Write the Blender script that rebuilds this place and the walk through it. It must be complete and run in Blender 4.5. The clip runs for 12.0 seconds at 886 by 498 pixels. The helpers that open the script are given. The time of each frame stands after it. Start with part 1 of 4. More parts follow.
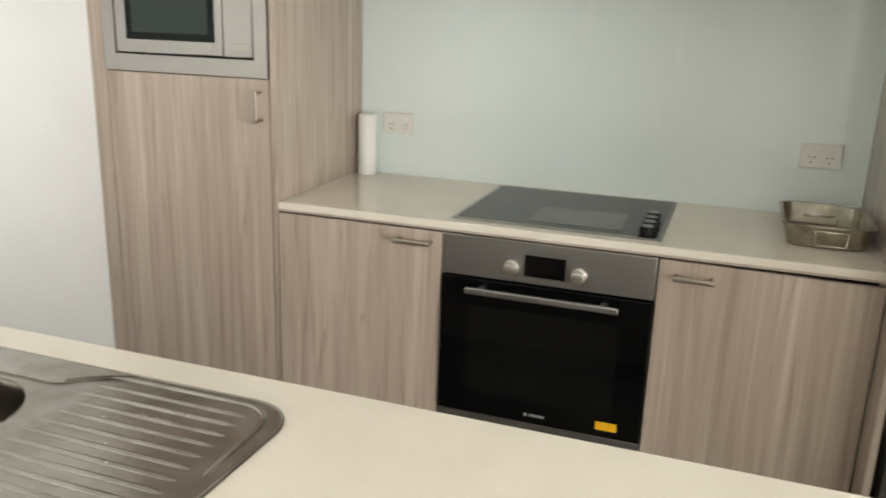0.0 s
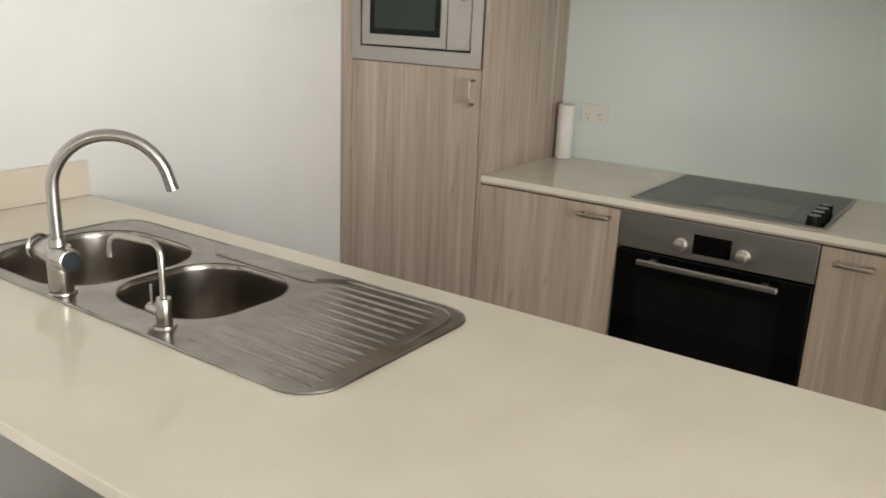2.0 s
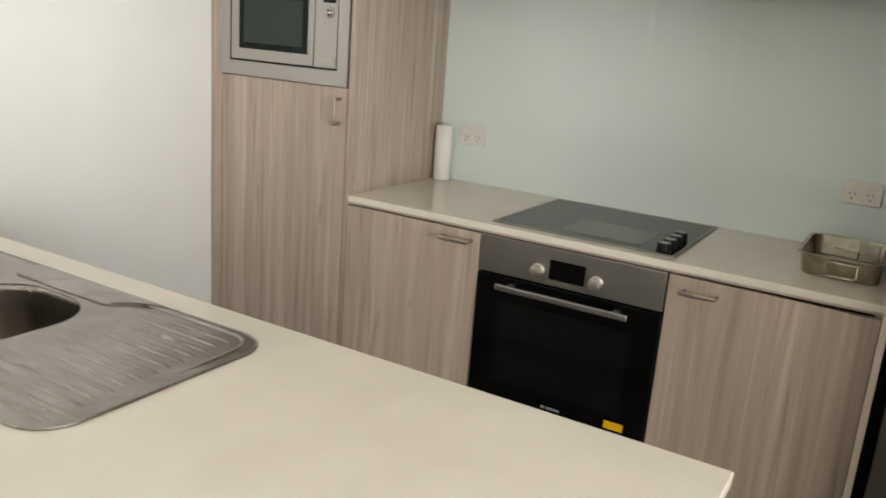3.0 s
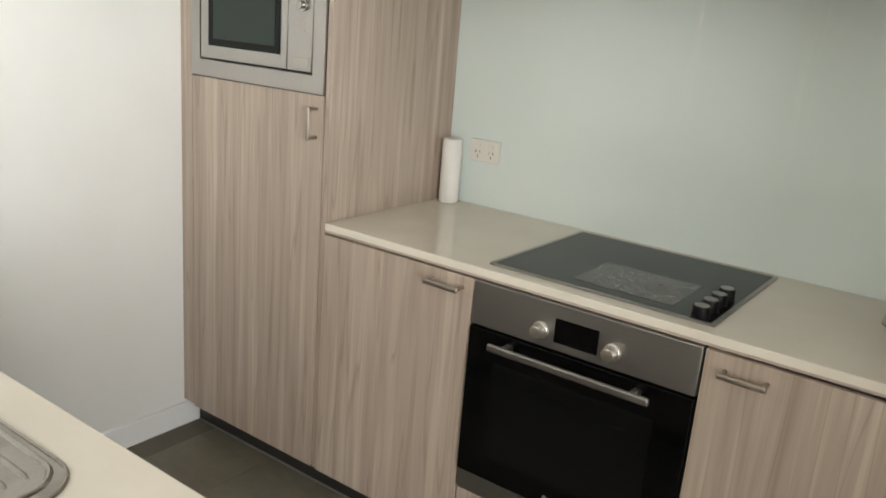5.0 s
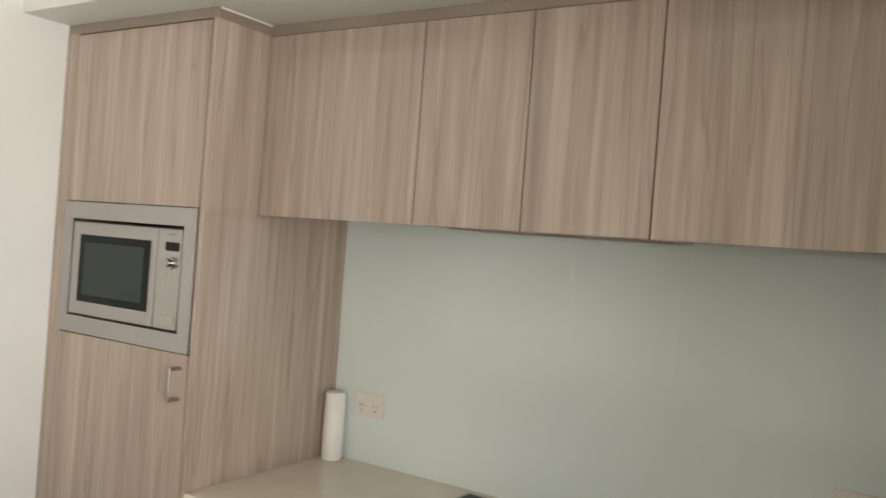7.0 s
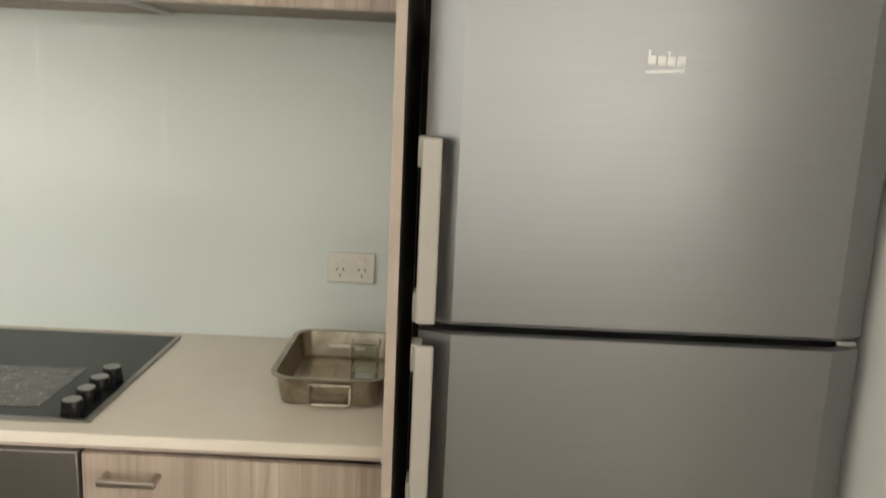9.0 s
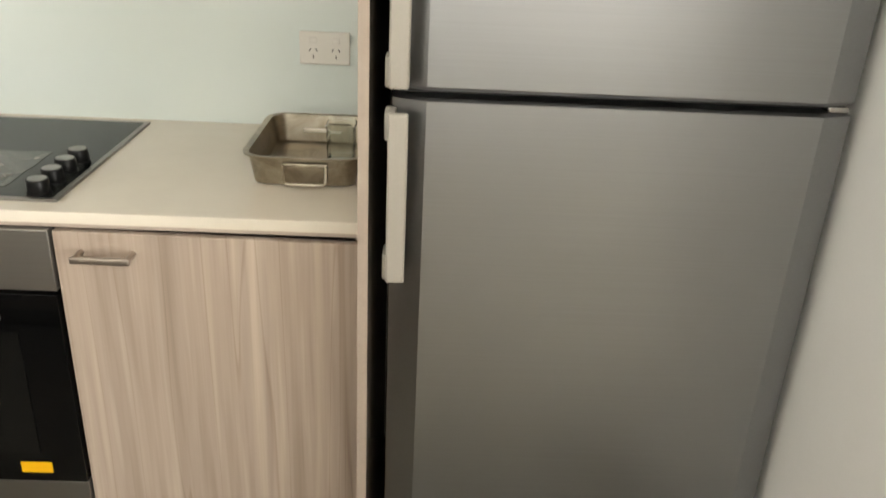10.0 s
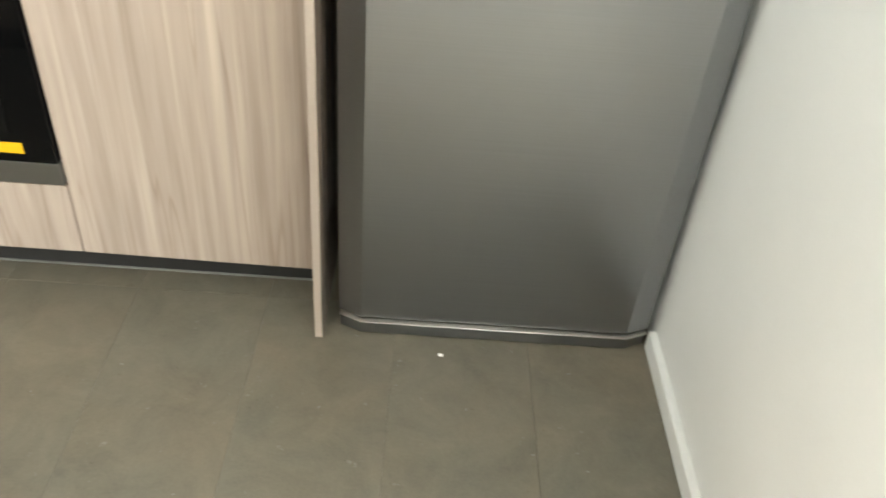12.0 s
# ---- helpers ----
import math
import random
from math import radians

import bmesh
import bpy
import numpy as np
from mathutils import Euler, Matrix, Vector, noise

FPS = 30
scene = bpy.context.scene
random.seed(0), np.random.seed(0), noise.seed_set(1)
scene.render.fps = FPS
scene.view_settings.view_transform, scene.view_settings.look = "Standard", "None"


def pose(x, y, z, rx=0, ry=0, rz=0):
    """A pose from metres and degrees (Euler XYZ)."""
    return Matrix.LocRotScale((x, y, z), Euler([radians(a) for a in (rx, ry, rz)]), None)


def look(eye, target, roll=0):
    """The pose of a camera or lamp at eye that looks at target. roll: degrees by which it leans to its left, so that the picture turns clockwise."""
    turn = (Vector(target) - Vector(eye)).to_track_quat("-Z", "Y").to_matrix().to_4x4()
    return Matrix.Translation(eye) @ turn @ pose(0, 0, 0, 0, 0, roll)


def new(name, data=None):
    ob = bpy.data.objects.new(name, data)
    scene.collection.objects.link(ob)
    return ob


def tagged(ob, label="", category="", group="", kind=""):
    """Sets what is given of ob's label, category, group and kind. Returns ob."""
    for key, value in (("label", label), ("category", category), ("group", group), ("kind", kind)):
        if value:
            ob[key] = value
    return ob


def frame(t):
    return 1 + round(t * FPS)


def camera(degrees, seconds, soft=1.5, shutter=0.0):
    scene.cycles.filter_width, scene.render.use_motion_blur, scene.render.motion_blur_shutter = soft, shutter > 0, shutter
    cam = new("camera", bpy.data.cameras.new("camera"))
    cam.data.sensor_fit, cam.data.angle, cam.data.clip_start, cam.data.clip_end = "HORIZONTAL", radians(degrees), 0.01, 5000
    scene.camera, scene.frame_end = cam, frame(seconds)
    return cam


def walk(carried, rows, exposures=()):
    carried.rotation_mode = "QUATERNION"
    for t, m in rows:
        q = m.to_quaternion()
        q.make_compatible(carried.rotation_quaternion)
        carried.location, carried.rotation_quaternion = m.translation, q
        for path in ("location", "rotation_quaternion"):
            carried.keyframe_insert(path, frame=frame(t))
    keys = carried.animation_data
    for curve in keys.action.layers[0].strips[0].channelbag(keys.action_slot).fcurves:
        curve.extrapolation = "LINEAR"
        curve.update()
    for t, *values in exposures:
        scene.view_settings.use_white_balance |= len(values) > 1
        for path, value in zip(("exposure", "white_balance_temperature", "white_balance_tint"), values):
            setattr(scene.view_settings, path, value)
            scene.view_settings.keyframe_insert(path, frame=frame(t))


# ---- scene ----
cam = camera(57.2, 12.0, soft=1.6, shutter=0.25)

EXPOSURES = [(0.0, 0.18, 6500, 8), (0.5, -0.06, 6550, 8), (1.0, -0.14, 6600, 8), (1.5, -0.36, 6650, 9), (3.0, -0.12, 6600, 9), (5.0, 0.04, 6500, 8), (6.0, -0.28, 6700, 9), (6.5, -0.3, 6800, 10), (7.2, -0.16, 6850, 10), (9.0, 0.46, 6800, 10), (10.5, 1.04, 6700, 8), (11.5, 1.42, 6400, 5), (12.0, 1.45, 6250, 4)]
PATH = [
    (0, (1.278, -2.718, 1.453), (0.643, -0.901, 0.907), 1.9),
    (0.2, (1.278, -2.715, 1.455), (0.51, -0.954, 0.899), 1.5),
    (0.5, (1.302, -2.766, 1.449), (0.363, -1.081, 0.92), 1.2),
    (1, (1.34, -2.85, 1.45), (0.228, -1.267, 0.941), 0.1),
    (1.5, (1.427, -2.974, 1.447), (0.238, -1.454, 0.919), 1.3),
    (2, (1.502, -3.025, 1.466), (0.422, -1.441, 0.896), 2.4),
    (2.5, (1.568, -2.983, 1.482), (0.547, -1.351, 0.942), 1.8),
    (3, (1.693, -2.826, 1.476), (0.721, -1.156, 0.958), 4.4),
    (3.2, (1.73, -2.759, 1.48), (0.778, -1.083, 0.944), 5.4),
    (4.8, (1.613, -2.299, 1.494), (0.535, -0.714, 0.924), 5.1),
    (5, (1.606, -2.273, 1.506), (0.498, -0.702, 0.956), 4.7),
    (5.2, (1.591, -2.258, 1.521), (0.474, -0.666, 1.053), 4.5),
    (5.5, (1.622, -2.213, 1.552), (0.438, -0.634, 1.227), 4.0),
    (6, (1.695, -2.136, 1.591), (0.407, -0.609, 1.507), 4.4),
    (6.2, (1.716, -2.109, 1.616), (0.428, -0.578, 1.599), 4.4),
    (6.5, (1.717, -2.112, 1.608), (0.478, -0.542, 1.632), 4.7),
    (7, (1.694, -2.075, 1.612), (0.62, -0.388, 1.599), 4.3),
    (7.2, (1.678, -2.051, 1.61), (0.707, -0.302, 1.575), 4.0),
    (8.8, (1.758, -1.937, 1.542), (1.757, 0.04, 1.242), 2.6),
    (9, (1.757, -1.932, 1.521), (1.761, 0.03, 1.134), 2.6),
    (9.5, (1.772, -1.907, 1.473), (1.808, -0.006, 0.852), 2.7),
    (10, (1.777, -1.901, 1.437), (1.832, -0.075, 0.622), 2.8),
    (10.5, (1.775, -1.92, 1.406), (1.784, -0.16, 0.455), 2.7),
    (11, (1.817, -1.938, 1.381), (1.727, -0.244, 0.322), 2.5),
    (11.5, (1.862, -2.007, 1.339), (1.712, -0.386, 0.177), 3.3),
    (11.8, (1.891, -2.022, 1.318), (1.811, -0.446, 0.089), 3.9),
    (12, (1.888, -2.029, 1.306), (1.956, -0.467, 0.059), 5.5),
]
walk(cam, [(t, look(eye, target, roll)) for t, eye, target, roll in PATH], EXPOSURES)

# ---- world and light ----
world = bpy.data.worlds.new("sky")
scene.world = world
world.use_nodes = True
wn = world.node_tree.nodes
sky = wn.new("ShaderNodeTexSky")
sky.sky_type, sky.sun_disc, sky.sun_elevation, sky.sun_rotation = "NISHITA", False, radians(50), radians(200)
wn["Background"].inputs[1].default_value = 0.08
world.node_tree.links.new(sky.outputs[0], wn["Background"].inputs[0])


def area_lamp(name, at, to, w, h, watts, color):
    d = bpy.data.lights.new(name, "AREA")
    d.shape, d.size, d.size_y, d.energy, d.color = "RECTANGLE", w, h, watts, color
    ob = new(name, d)
    ob.matrix_world = look(at, to)
    return ob


# daylight in the openings of the living room: a wide balcony door to the east, a window to the south
area_lamp("balcony_daylight", (5.13, -3.5, 1.20), (0, -3.5, 1.20), 2.8, 2.05, 318, (0.985, 0.975, 0.965))
area_lamp("window_daylight", (3.2, -6.93, 1.42), (3.2, 0, 1.42), 1.9, 1.6, 13, (1.0, 0.93, 0.83))

# ---- materials ----


def mat(name):
    m = bpy.data.materials.new(name)
    m.use_nodes = True
    return m, m.node_tree.nodes, m.node_tree.links, m.node_tree.nodes["Principled BSDF"]


def coords(n, l, scale, random_shift=True):
    tc = n.new("ShaderNodeTexCoord")
    mp = n.new("ShaderNodeMapping")
    mp.inputs["Scale"].default_value = scale
    if random_shift:
        oi = n.new("ShaderNodeObjectInfo")
        mul = n.new("ShaderNodeMath")
        mul.operation = "MULTIPLY"
        mul.inputs[1].default_value = 37.0
        l.new(oi.outputs["Random"], mul.inputs[0])
        add = n.new("ShaderNodeVectorMath")
        add.operation = "ADD"
        l.new(tc.outputs["Object"], add.inputs[0])
        l.new(mul.outputs[0], add.inputs[1])
        l.new(add.outputs[0], mp.inputs[0])
    else:
        l.new(tc.outputs["Object"], mp.inputs[0])
    return mp.outputs[0]


def noise_tex(n, l, vec, scale, detail=3.0, rough=0.5, distort=0.0):
    t = n.new("ShaderNodeTexNoise")
    t.inputs["Scale"].default_value, t.inputs["Detail"].default_value = scale, detail
    t.inputs["Roughness"].default_value, t.inputs["Distortion"].default_value = rough, distort
    l.new(vec, t.inputs["Vector"])
    return t.outputs[0]


def ramp(n, l, fac, stops):
    r = n.new("ShaderNodeValToRGB")
    e = r.color_ramp.elements
    e[0].position, e[0].color = stops[0][0], (*stops[0][1], 1)
    e[1].position, e[1].color = stops[-1][0], (*stops[-1][1], 1)
    for p, c in stops[1:-1]:
        e.new(p).color = (*c, 1)
    l.new(fac, r.inputs[0])
    return r.outputs[0]


def mix(n, l, fac, a, b, mode="MIX"):
    m = n.new("ShaderNodeMix")
    m.data_type, m.blend_type = "RGBA", mode
    if isinstance(fac, float):
        m.inputs[0].default_value = fac
    else:
        l.new(fac, m.inputs[0])
    l.new(a, m.inputs[6])
    l.new(b, m.inputs[7])
    return m.outputs[2]


def bump(n, l, b, height, strength, dist=0.001):
    bp = n.new("ShaderNodeBump")
    bp.inputs["Strength"].default_value, bp.inputs["Distance"].default_value = strength, dist
    l.new(height, bp.inputs["Height"])
    l.new(bp.outputs[0], b.inputs["Normal"])


def soft(name, c0, c1, rough, scale=40.0, bump_k=0.05, metal=0.0, spread=(0.35, 0.65)):
    """A surface whose colour wanders between two tones at two scales, with fine relief."""
    m, n, l, b = mat(name)
    v = coords(n, l, (1, 1, 1))
    big = noise_tex(n, l, v, scale * 0.06, 4)
    fine = noise_tex(n, l, v, scale * 4, 2)
    c = mix(n, l, 0.35, ramp(n, l, big, [(spread[0], c0), (spread[1], c1)]), ramp(n, l, fine, [(0.3, c0), (0.7, c1)]))
    l.new(c, b.inputs["Base Color"])
    b.inputs["Roughness"].default_value, b.inputs["Metallic"].default_value = rough, metal
    if bump_k:
        bump(n, l, b, fine, bump_k)
    return m


def wood_laminate(name, light, mid, dark):
    """Printed woodgrain: wide soft bands, narrower streaks, a few thin dark veins, all running upright and slightly wavy."""
    m, n, l, b = mat(name)
    v = coords(n, l, (1, 1, 0.034))
    v2 = coords(n, l, (1, 1, 0.022))
    broad = noise_tex(n, l, v, 15, 2, 0.5, 0.35)
    streak = noise_tex(n, l, v, 46, 2, 0.55, 0.2)
    line = noise_tex(n, l, v, 24, 1, 0.4, 0.25)
    hair = noise_tex(n, l, v2, 260, 2, 0.5)
    c1 = ramp(n, l, broad, [(0.30, dark), (0.45, mid), (0.56, mid), (0.68, light)])
    c2 = ramp(n, l, streak, [(0.30, dark), (0.47, mid), (0.55, mid), (0.70, light)])
    c3 = ramp(n, l, hair, [(0.3, dark), (0.65, light)])
    c = mix(n, l, 0.10, mix(n, l, 0.52, c1, c2), c3)
    vein = ramp(n, l, line, [(0.470, (1, 1, 1)), (0.5, (0.83, 0.80, 0.78)), (0.512, (1, 1, 1))])
    l.new(mix(n, l, 1.0, c, vein, "MULTIPLY"), b.inputs["Base Color"])
    b.inputs["Roughness"].default_value = 0.11
    b.inputs["Specular IOR Level"].default_value = 0.5
    bump(n, l, b, hair, 0.04, 0.0004)
    return m


def brushed(name, color, rough, scale=(1, 1, 1), aniso=0.0, bump_k=0.02, smudge=0.0):
    m, n, l, b = mat(name)
    v = coords(n, l, scale)
    g = noise_tex(n, l, v, 300, 3, 0.6)
    blot = noise_tex(n, l, coords(n, l, (1, 1, 1)), 5, 3)
    r = n.new("ShaderNodeMapRange")
    r.inputs["To Min"].default_value, r.inputs["To Max"].default_value = rough - 0.06, rough + 0.08
    l.new(blot, r.inputs[0])
    l.new(r.outputs[0], b.inputs["Roughness"])
    dim = tuple(k * 0.95 for k in color)
    col = ramp(n, l, g, [(0.3, dim), (0.7, color)])
    if smudge:
        low = 1 - smudge
        stain = ramp(n, l, noise_tex(n, l, coords(n, l, (1, 1, 1)), 11, 5, 0.65, 0.8), [(0.35, (low, low * 0.97, low * 0.93)), (0.62, (1, 1, 1))])
        col = mix(n, l, 1.0, col, stain, "MULTIPLY")
    l.new(col, b.inputs["Base Color"])
    b.inputs["Metallic"].default_value = 1.0
    if aniso:
        b.inputs["Anisotropic"].default_value = aniso
    bump(n, l, b, g, bump_k, 0.0004)
    return m


def plain(name, color, rough, metal=0.0, spec=0.5):
    m, n, l, b = mat(name)
    b.inputs["Base Color"].default_value = (*color, 1)
    b.inputs["Roughness"].default_value, b.inputs["Metallic"].default_value = rough, metal
    b.inputs["Specular IOR Level"].default_value = spec
    return m


def flecked(name, c0, c1, fleck, rough, cut):
    """Dark glass with cloudy smears and pale dried flecks."""
    m, n, l, b = mat(name)
    v = coords(n, l, (1, 1, 1))
    base = ramp(n, l, noise_tex(n, l, v, 14, 4, 0.6, 0.5), [(0.35, c0), (0.65, c1)])
    spots = ramp(n, l, noise_tex(n, l, v, 95, 3, 0.7, 0.8), [(cut, (0, 0, 0)), (cut + 0.06, (1, 1, 1))])
    pale = n.new("ShaderNodeRGB")
    pale.outputs[0].default_value = (*fleck, 1)
    l.new(mix(n, l, spots, base, pale.outputs[0]), b.inputs["Base Color"])
    b.inputs["Roughness"].default_value = rough
    return m


def dull(m, spec):
    m.node_tree.nodes["Principled BSDF"].inputs["Specular IOR Level"].default_value = spec
    return m


def glass(name, color=(0.95, 0.98, 0.96), rough=0.0):
    m, n, l, b = mat(name)
    b.inputs["Base Color"].default_value = (*color, 1)
    b.inputs["Roughness"].default_value, b.inputs["IOR"].default_value = rough, 1.45
    b.inputs["Transmission Weight"].default_value = 1.0
    return m


def streaked_glass():
    """Back-painted glass with faint dried runs below the rangehood."""
    m, n, l, b = mat("pale_green_back_painted_glass")
    v = coords(n, l, (1, 1, 1), False)
    base = ramp(n, l, noise_tex(n, l, v, 1.3, 3), [(0.35, (0.760, 0.832, 0.800)), (0.65, (0.780, 0.852, 0.820))])
    xyz = n.new("ShaderNodeSeparateXYZ")
    l.new(v, xyz.inputs[0])

    def span(out, lo, hi):
        q = n.new("ShaderNodeMapRange")
        q.interpolation_type = "SMOOTHSTEP"
        q.inputs["From Min"].default_value, q.inputs["From Max"].default_value = lo, hi
        l.new(out, q.inputs[0])
        return q.outputs[0]

    def times(a, c, op="MULTIPLY"):
        q = n.new("ShaderNodeMath")
        q.operation = op
        for k, o in ((0, a), (1, c)):
            if isinstance(o, float):
                q.inputs[k].default_value = o
            else:
                l.new(o, q.inputs[k])
        return q.outputs[0]

    height = times(span(xyz.outputs[2], 1.22, 1.42), span(xyz.outputs[2], 1.655, 1.56))
    ragged = span(noise_tex(n, l, coords(n, l, (1, 1, 0.06), False), 75, 3, 0.6), 0.35, 0.62)
    runs = None
    for x, w in ((0.805, 0.024), (1.095, 0.020), (1.125, 0.007)):
        band = times(span(xyz.outputs[0], x - w, x), span(xyz.outputs[0], x + w * 0.6, x))
        runs = band if runs is None else times(runs, band, "MAXIMUM")
    film = times(times(times(runs, height), ragged), 0.5)
    pale = n.new("ShaderNodeRGB")
    pale.outputs[0].default_value = (0.90, 0.92, 0.89, 1)
    l.new(mix(n, l, film, base, pale.outputs[0]), b.inputs["Base Color"])
    gloss = times(times(film, 0.5), 0.05, "ADD")
    l.new(gloss, b.inputs["Roughness"])
    return m


WALL = soft("wall_paint", (0.755, 0.755, 0.73), (0.795, 0.795, 0.77), 0.5, 60, 0.08)
CEIL = soft("ceiling_paint", (0.78, 0.77, 0.74), (0.82, 0.81, 0.78), 0.8, 60, 0.05)
TRIM = soft("trim_paint", (0.80, 0.80, 0.79), (0.84, 0.84, 0.83), 0.35, 40, 0.02)
WOOD = wood_laminate("taupe_woodgrain_laminate", (0.575, 0.478, 0.394), (0.432, 0.346, 0.281), (0.295, 0.230, 0.184))
EDGE = soft("woodgrain_edge_strip", (0.42, 0.345, 0.285), (0.48, 0.40, 0.33), 0.4, 60, 0.03)
CARCASS = soft("grey_carcass_board", (0.30, 0.26, 0.22), (0.34, 0.30, 0.25), 0.5)
STONE = dull(soft("cream_engineered_stone", (0.71, 0.65, 0.55), (0.77, 0.71, 0.605), 0.075, 120, 0.004), 0.36)
UPSTAND = soft("cream_glazed_tile", (0.63, 0.57, 0.46), (0.70, 0.64, 0.53), 0.2, 60, 0.02)
GROUT = soft("pale_grout", (0.60, 0.57, 0.52), (0.68, 0.65, 0.60), 0.9, 80)
FLOOR_GROUT = soft("floor_grout", (0.096, 0.086, 0.064), (0.165, 0.150, 0.116), 0.8, 60)
SPLASH = streaked_glass()
STEEL = brushed("brushed_steel", (0.46, 0.44, 0.415), 0.30, (1, 1, 0.02))
STEEL_H = brushed("brushed_steel_across", (0.32, 0.307, 0.288), 0.44, (0.02, 1, 1))
FRIDGE = brushed("brushed_fridge_steel", (0.296, 0.298, 0.303), 0.308, (0.008, 1, 1), 0.3, 0.002)
SINK = brushed("worn_sink_steel", (0.38, 0.357, 0.325), 0.24, (0.03, 1, 1), 0.0, 0.03, 0.3)
# same worn steel as the sink, its colour lightened for light in the bowls
BOWL_LIT = brushed("worn_bowl_steel_lit", (0.43, 0.405, 0.37), 0.22, (0.03, 1, 1), 0.0, 0.03, 0.3)
CHROME = brushed("satin_nickel", (0.43, 0.41, 0.385), 0.235, (1, 1, 0.05), 0, 0.01)
BRIGHT = brushed("bright_knob_metal", (0.80, 0.77, 0.72), 0.3, (1, 1, 1), 0, 0.005)
# even grey-brown, darker than the woodgrain of the island's other panels
GREY_PANEL = soft("grey_brown_panel", (0.195, 0.183, 0.166), (0.235, 0.222, 0.203), 0.3, 50, 0.02)
STRIP = soft("brown_scribe_strip", (0.27, 0.217, 0.172), (0.32, 0.26, 0.207), 0.35, 60, 0.02)
HANDLE = brushed("satin_handle_metal", (0.42, 0.37, 0.315), 0.45, (0.05, 1, 1))
PALE_METAL = soft("pale_satin_handle", (0.42, 0.392, 0.345), (0.46, 0.431, 0.38), 0.38, 60, 0.01)
BLACK_GLASS = plain("black_glass", (0.003, 0.003, 0.003), 0.05, 0, 0.22)
OVEN_WINDOW = plain("dark_oven_window", (0.006, 0.006, 0.0055), 0.06, 0, 0.25)
HOB_GLASS = dull(flecked("charcoal_ceramic_glass", (0.018, 0.021, 0.020), (0.026, 0.029, 0.027), (0.07, 0.075, 0.07), 0.09, 0.70), 0.13)
HOB_FILM = flecked("smeared_grey_film", (0.042, 0.043, 0.037), (0.090, 0.088, 0.076), (0.27, 0.26, 0.23), 0.25, 0.59)
BLACK = soft("black_plastic", (0.010, 0.010, 0.010), (0.016, 0.016, 0.015), 0.35, 80, 0.01)
CAP_STEEL = plain("dark_polished_cap", (0.10, 0.12, 0.135), 0.22, 0.8)
# pale grey for the reflection on the black knobs' glossy tops
KNOB_SHEEN = plain("knob_top_sheen", (0.26, 0.255, 0.24), 0.32, 0.8)
KNOB_BLACK = plain("black_knob_plastic", (0.005, 0.005, 0.005), 0.4, 0, 0.2)
# near-black that puts the shade of the fridge niche into the colour
NICHE_SHADE = soft("niche_shade_tone", (0.024, 0.020, 0.017), (0.034, 0.029, 0.025), 0.6, 40, 0.02)
RUBBER = soft("black_door_seal", (0.012, 0.012, 0.012), (0.02, 0.02, 0.02), 0.6, 80, 0.02)
KICK = soft("charcoal_kickboard", (0.022, 0.021, 0.020), (0.034, 0.032, 0.030), 0.4, 60, 0.02)
SEAL = soft("grey_silicone_bead", (0.19, 0.185, 0.17), (0.27, 0.26, 0.24), 0.5, 80)
MW_WINDOW = plain("microwave_dark_frame", (0.006, 0.008, 0.007), 0.15, 0, 0.2)
MW_MESH = plain("microwave_window_mesh", (0.034, 0.047, 0.041), 0.25, 0, 0.25)
WHITE_PLASTIC = soft("white_plastic", (0.76, 0.74, 0.68), (0.80, 0.78, 0.72), 0.35, 40, 0.01)
PAPER = soft("white_paper_towel", (0.80, 0.78, 0.73), (0.86, 0.84, 0.79), 0.9, 150, 0.4)
CARD = soft("brown_cardboard", (0.30, 0.21, 0.13), (0.36, 0.26, 0.17), 0.9)
YELLOW = plain("yellow_sticker", (0.83, 0.44, 0.006), 0.5)
GREY_PRINT = plain("grey_print", (0.22, 0.22, 0.22), 0.4)
WHITE_PRINT = plain("white_badge", (0.85, 0.85, 0.83), 0.3)
SLOT = plain("socket_slot", (0.05, 0.045, 0.04), 0.6)
TIN = brushed("tarnished_pan_steel", (0.47, 0.42, 0.335), 0.31, (1, 1, 1), 0, 0.03, 0.45)
GLASS = glass("clear_glass")
PANE = glass("window_glass", (1, 1, 1))
ALU = soft("powder_coated_aluminium", (0.55, 0.55, 0.53), (0.60, 0.60, 0.58), 0.4)
PAVING = soft("balcony_paving", (0.24, 0.23, 0.21), (0.30, 0.29, 0.27), 0.85, 30, 0.2)


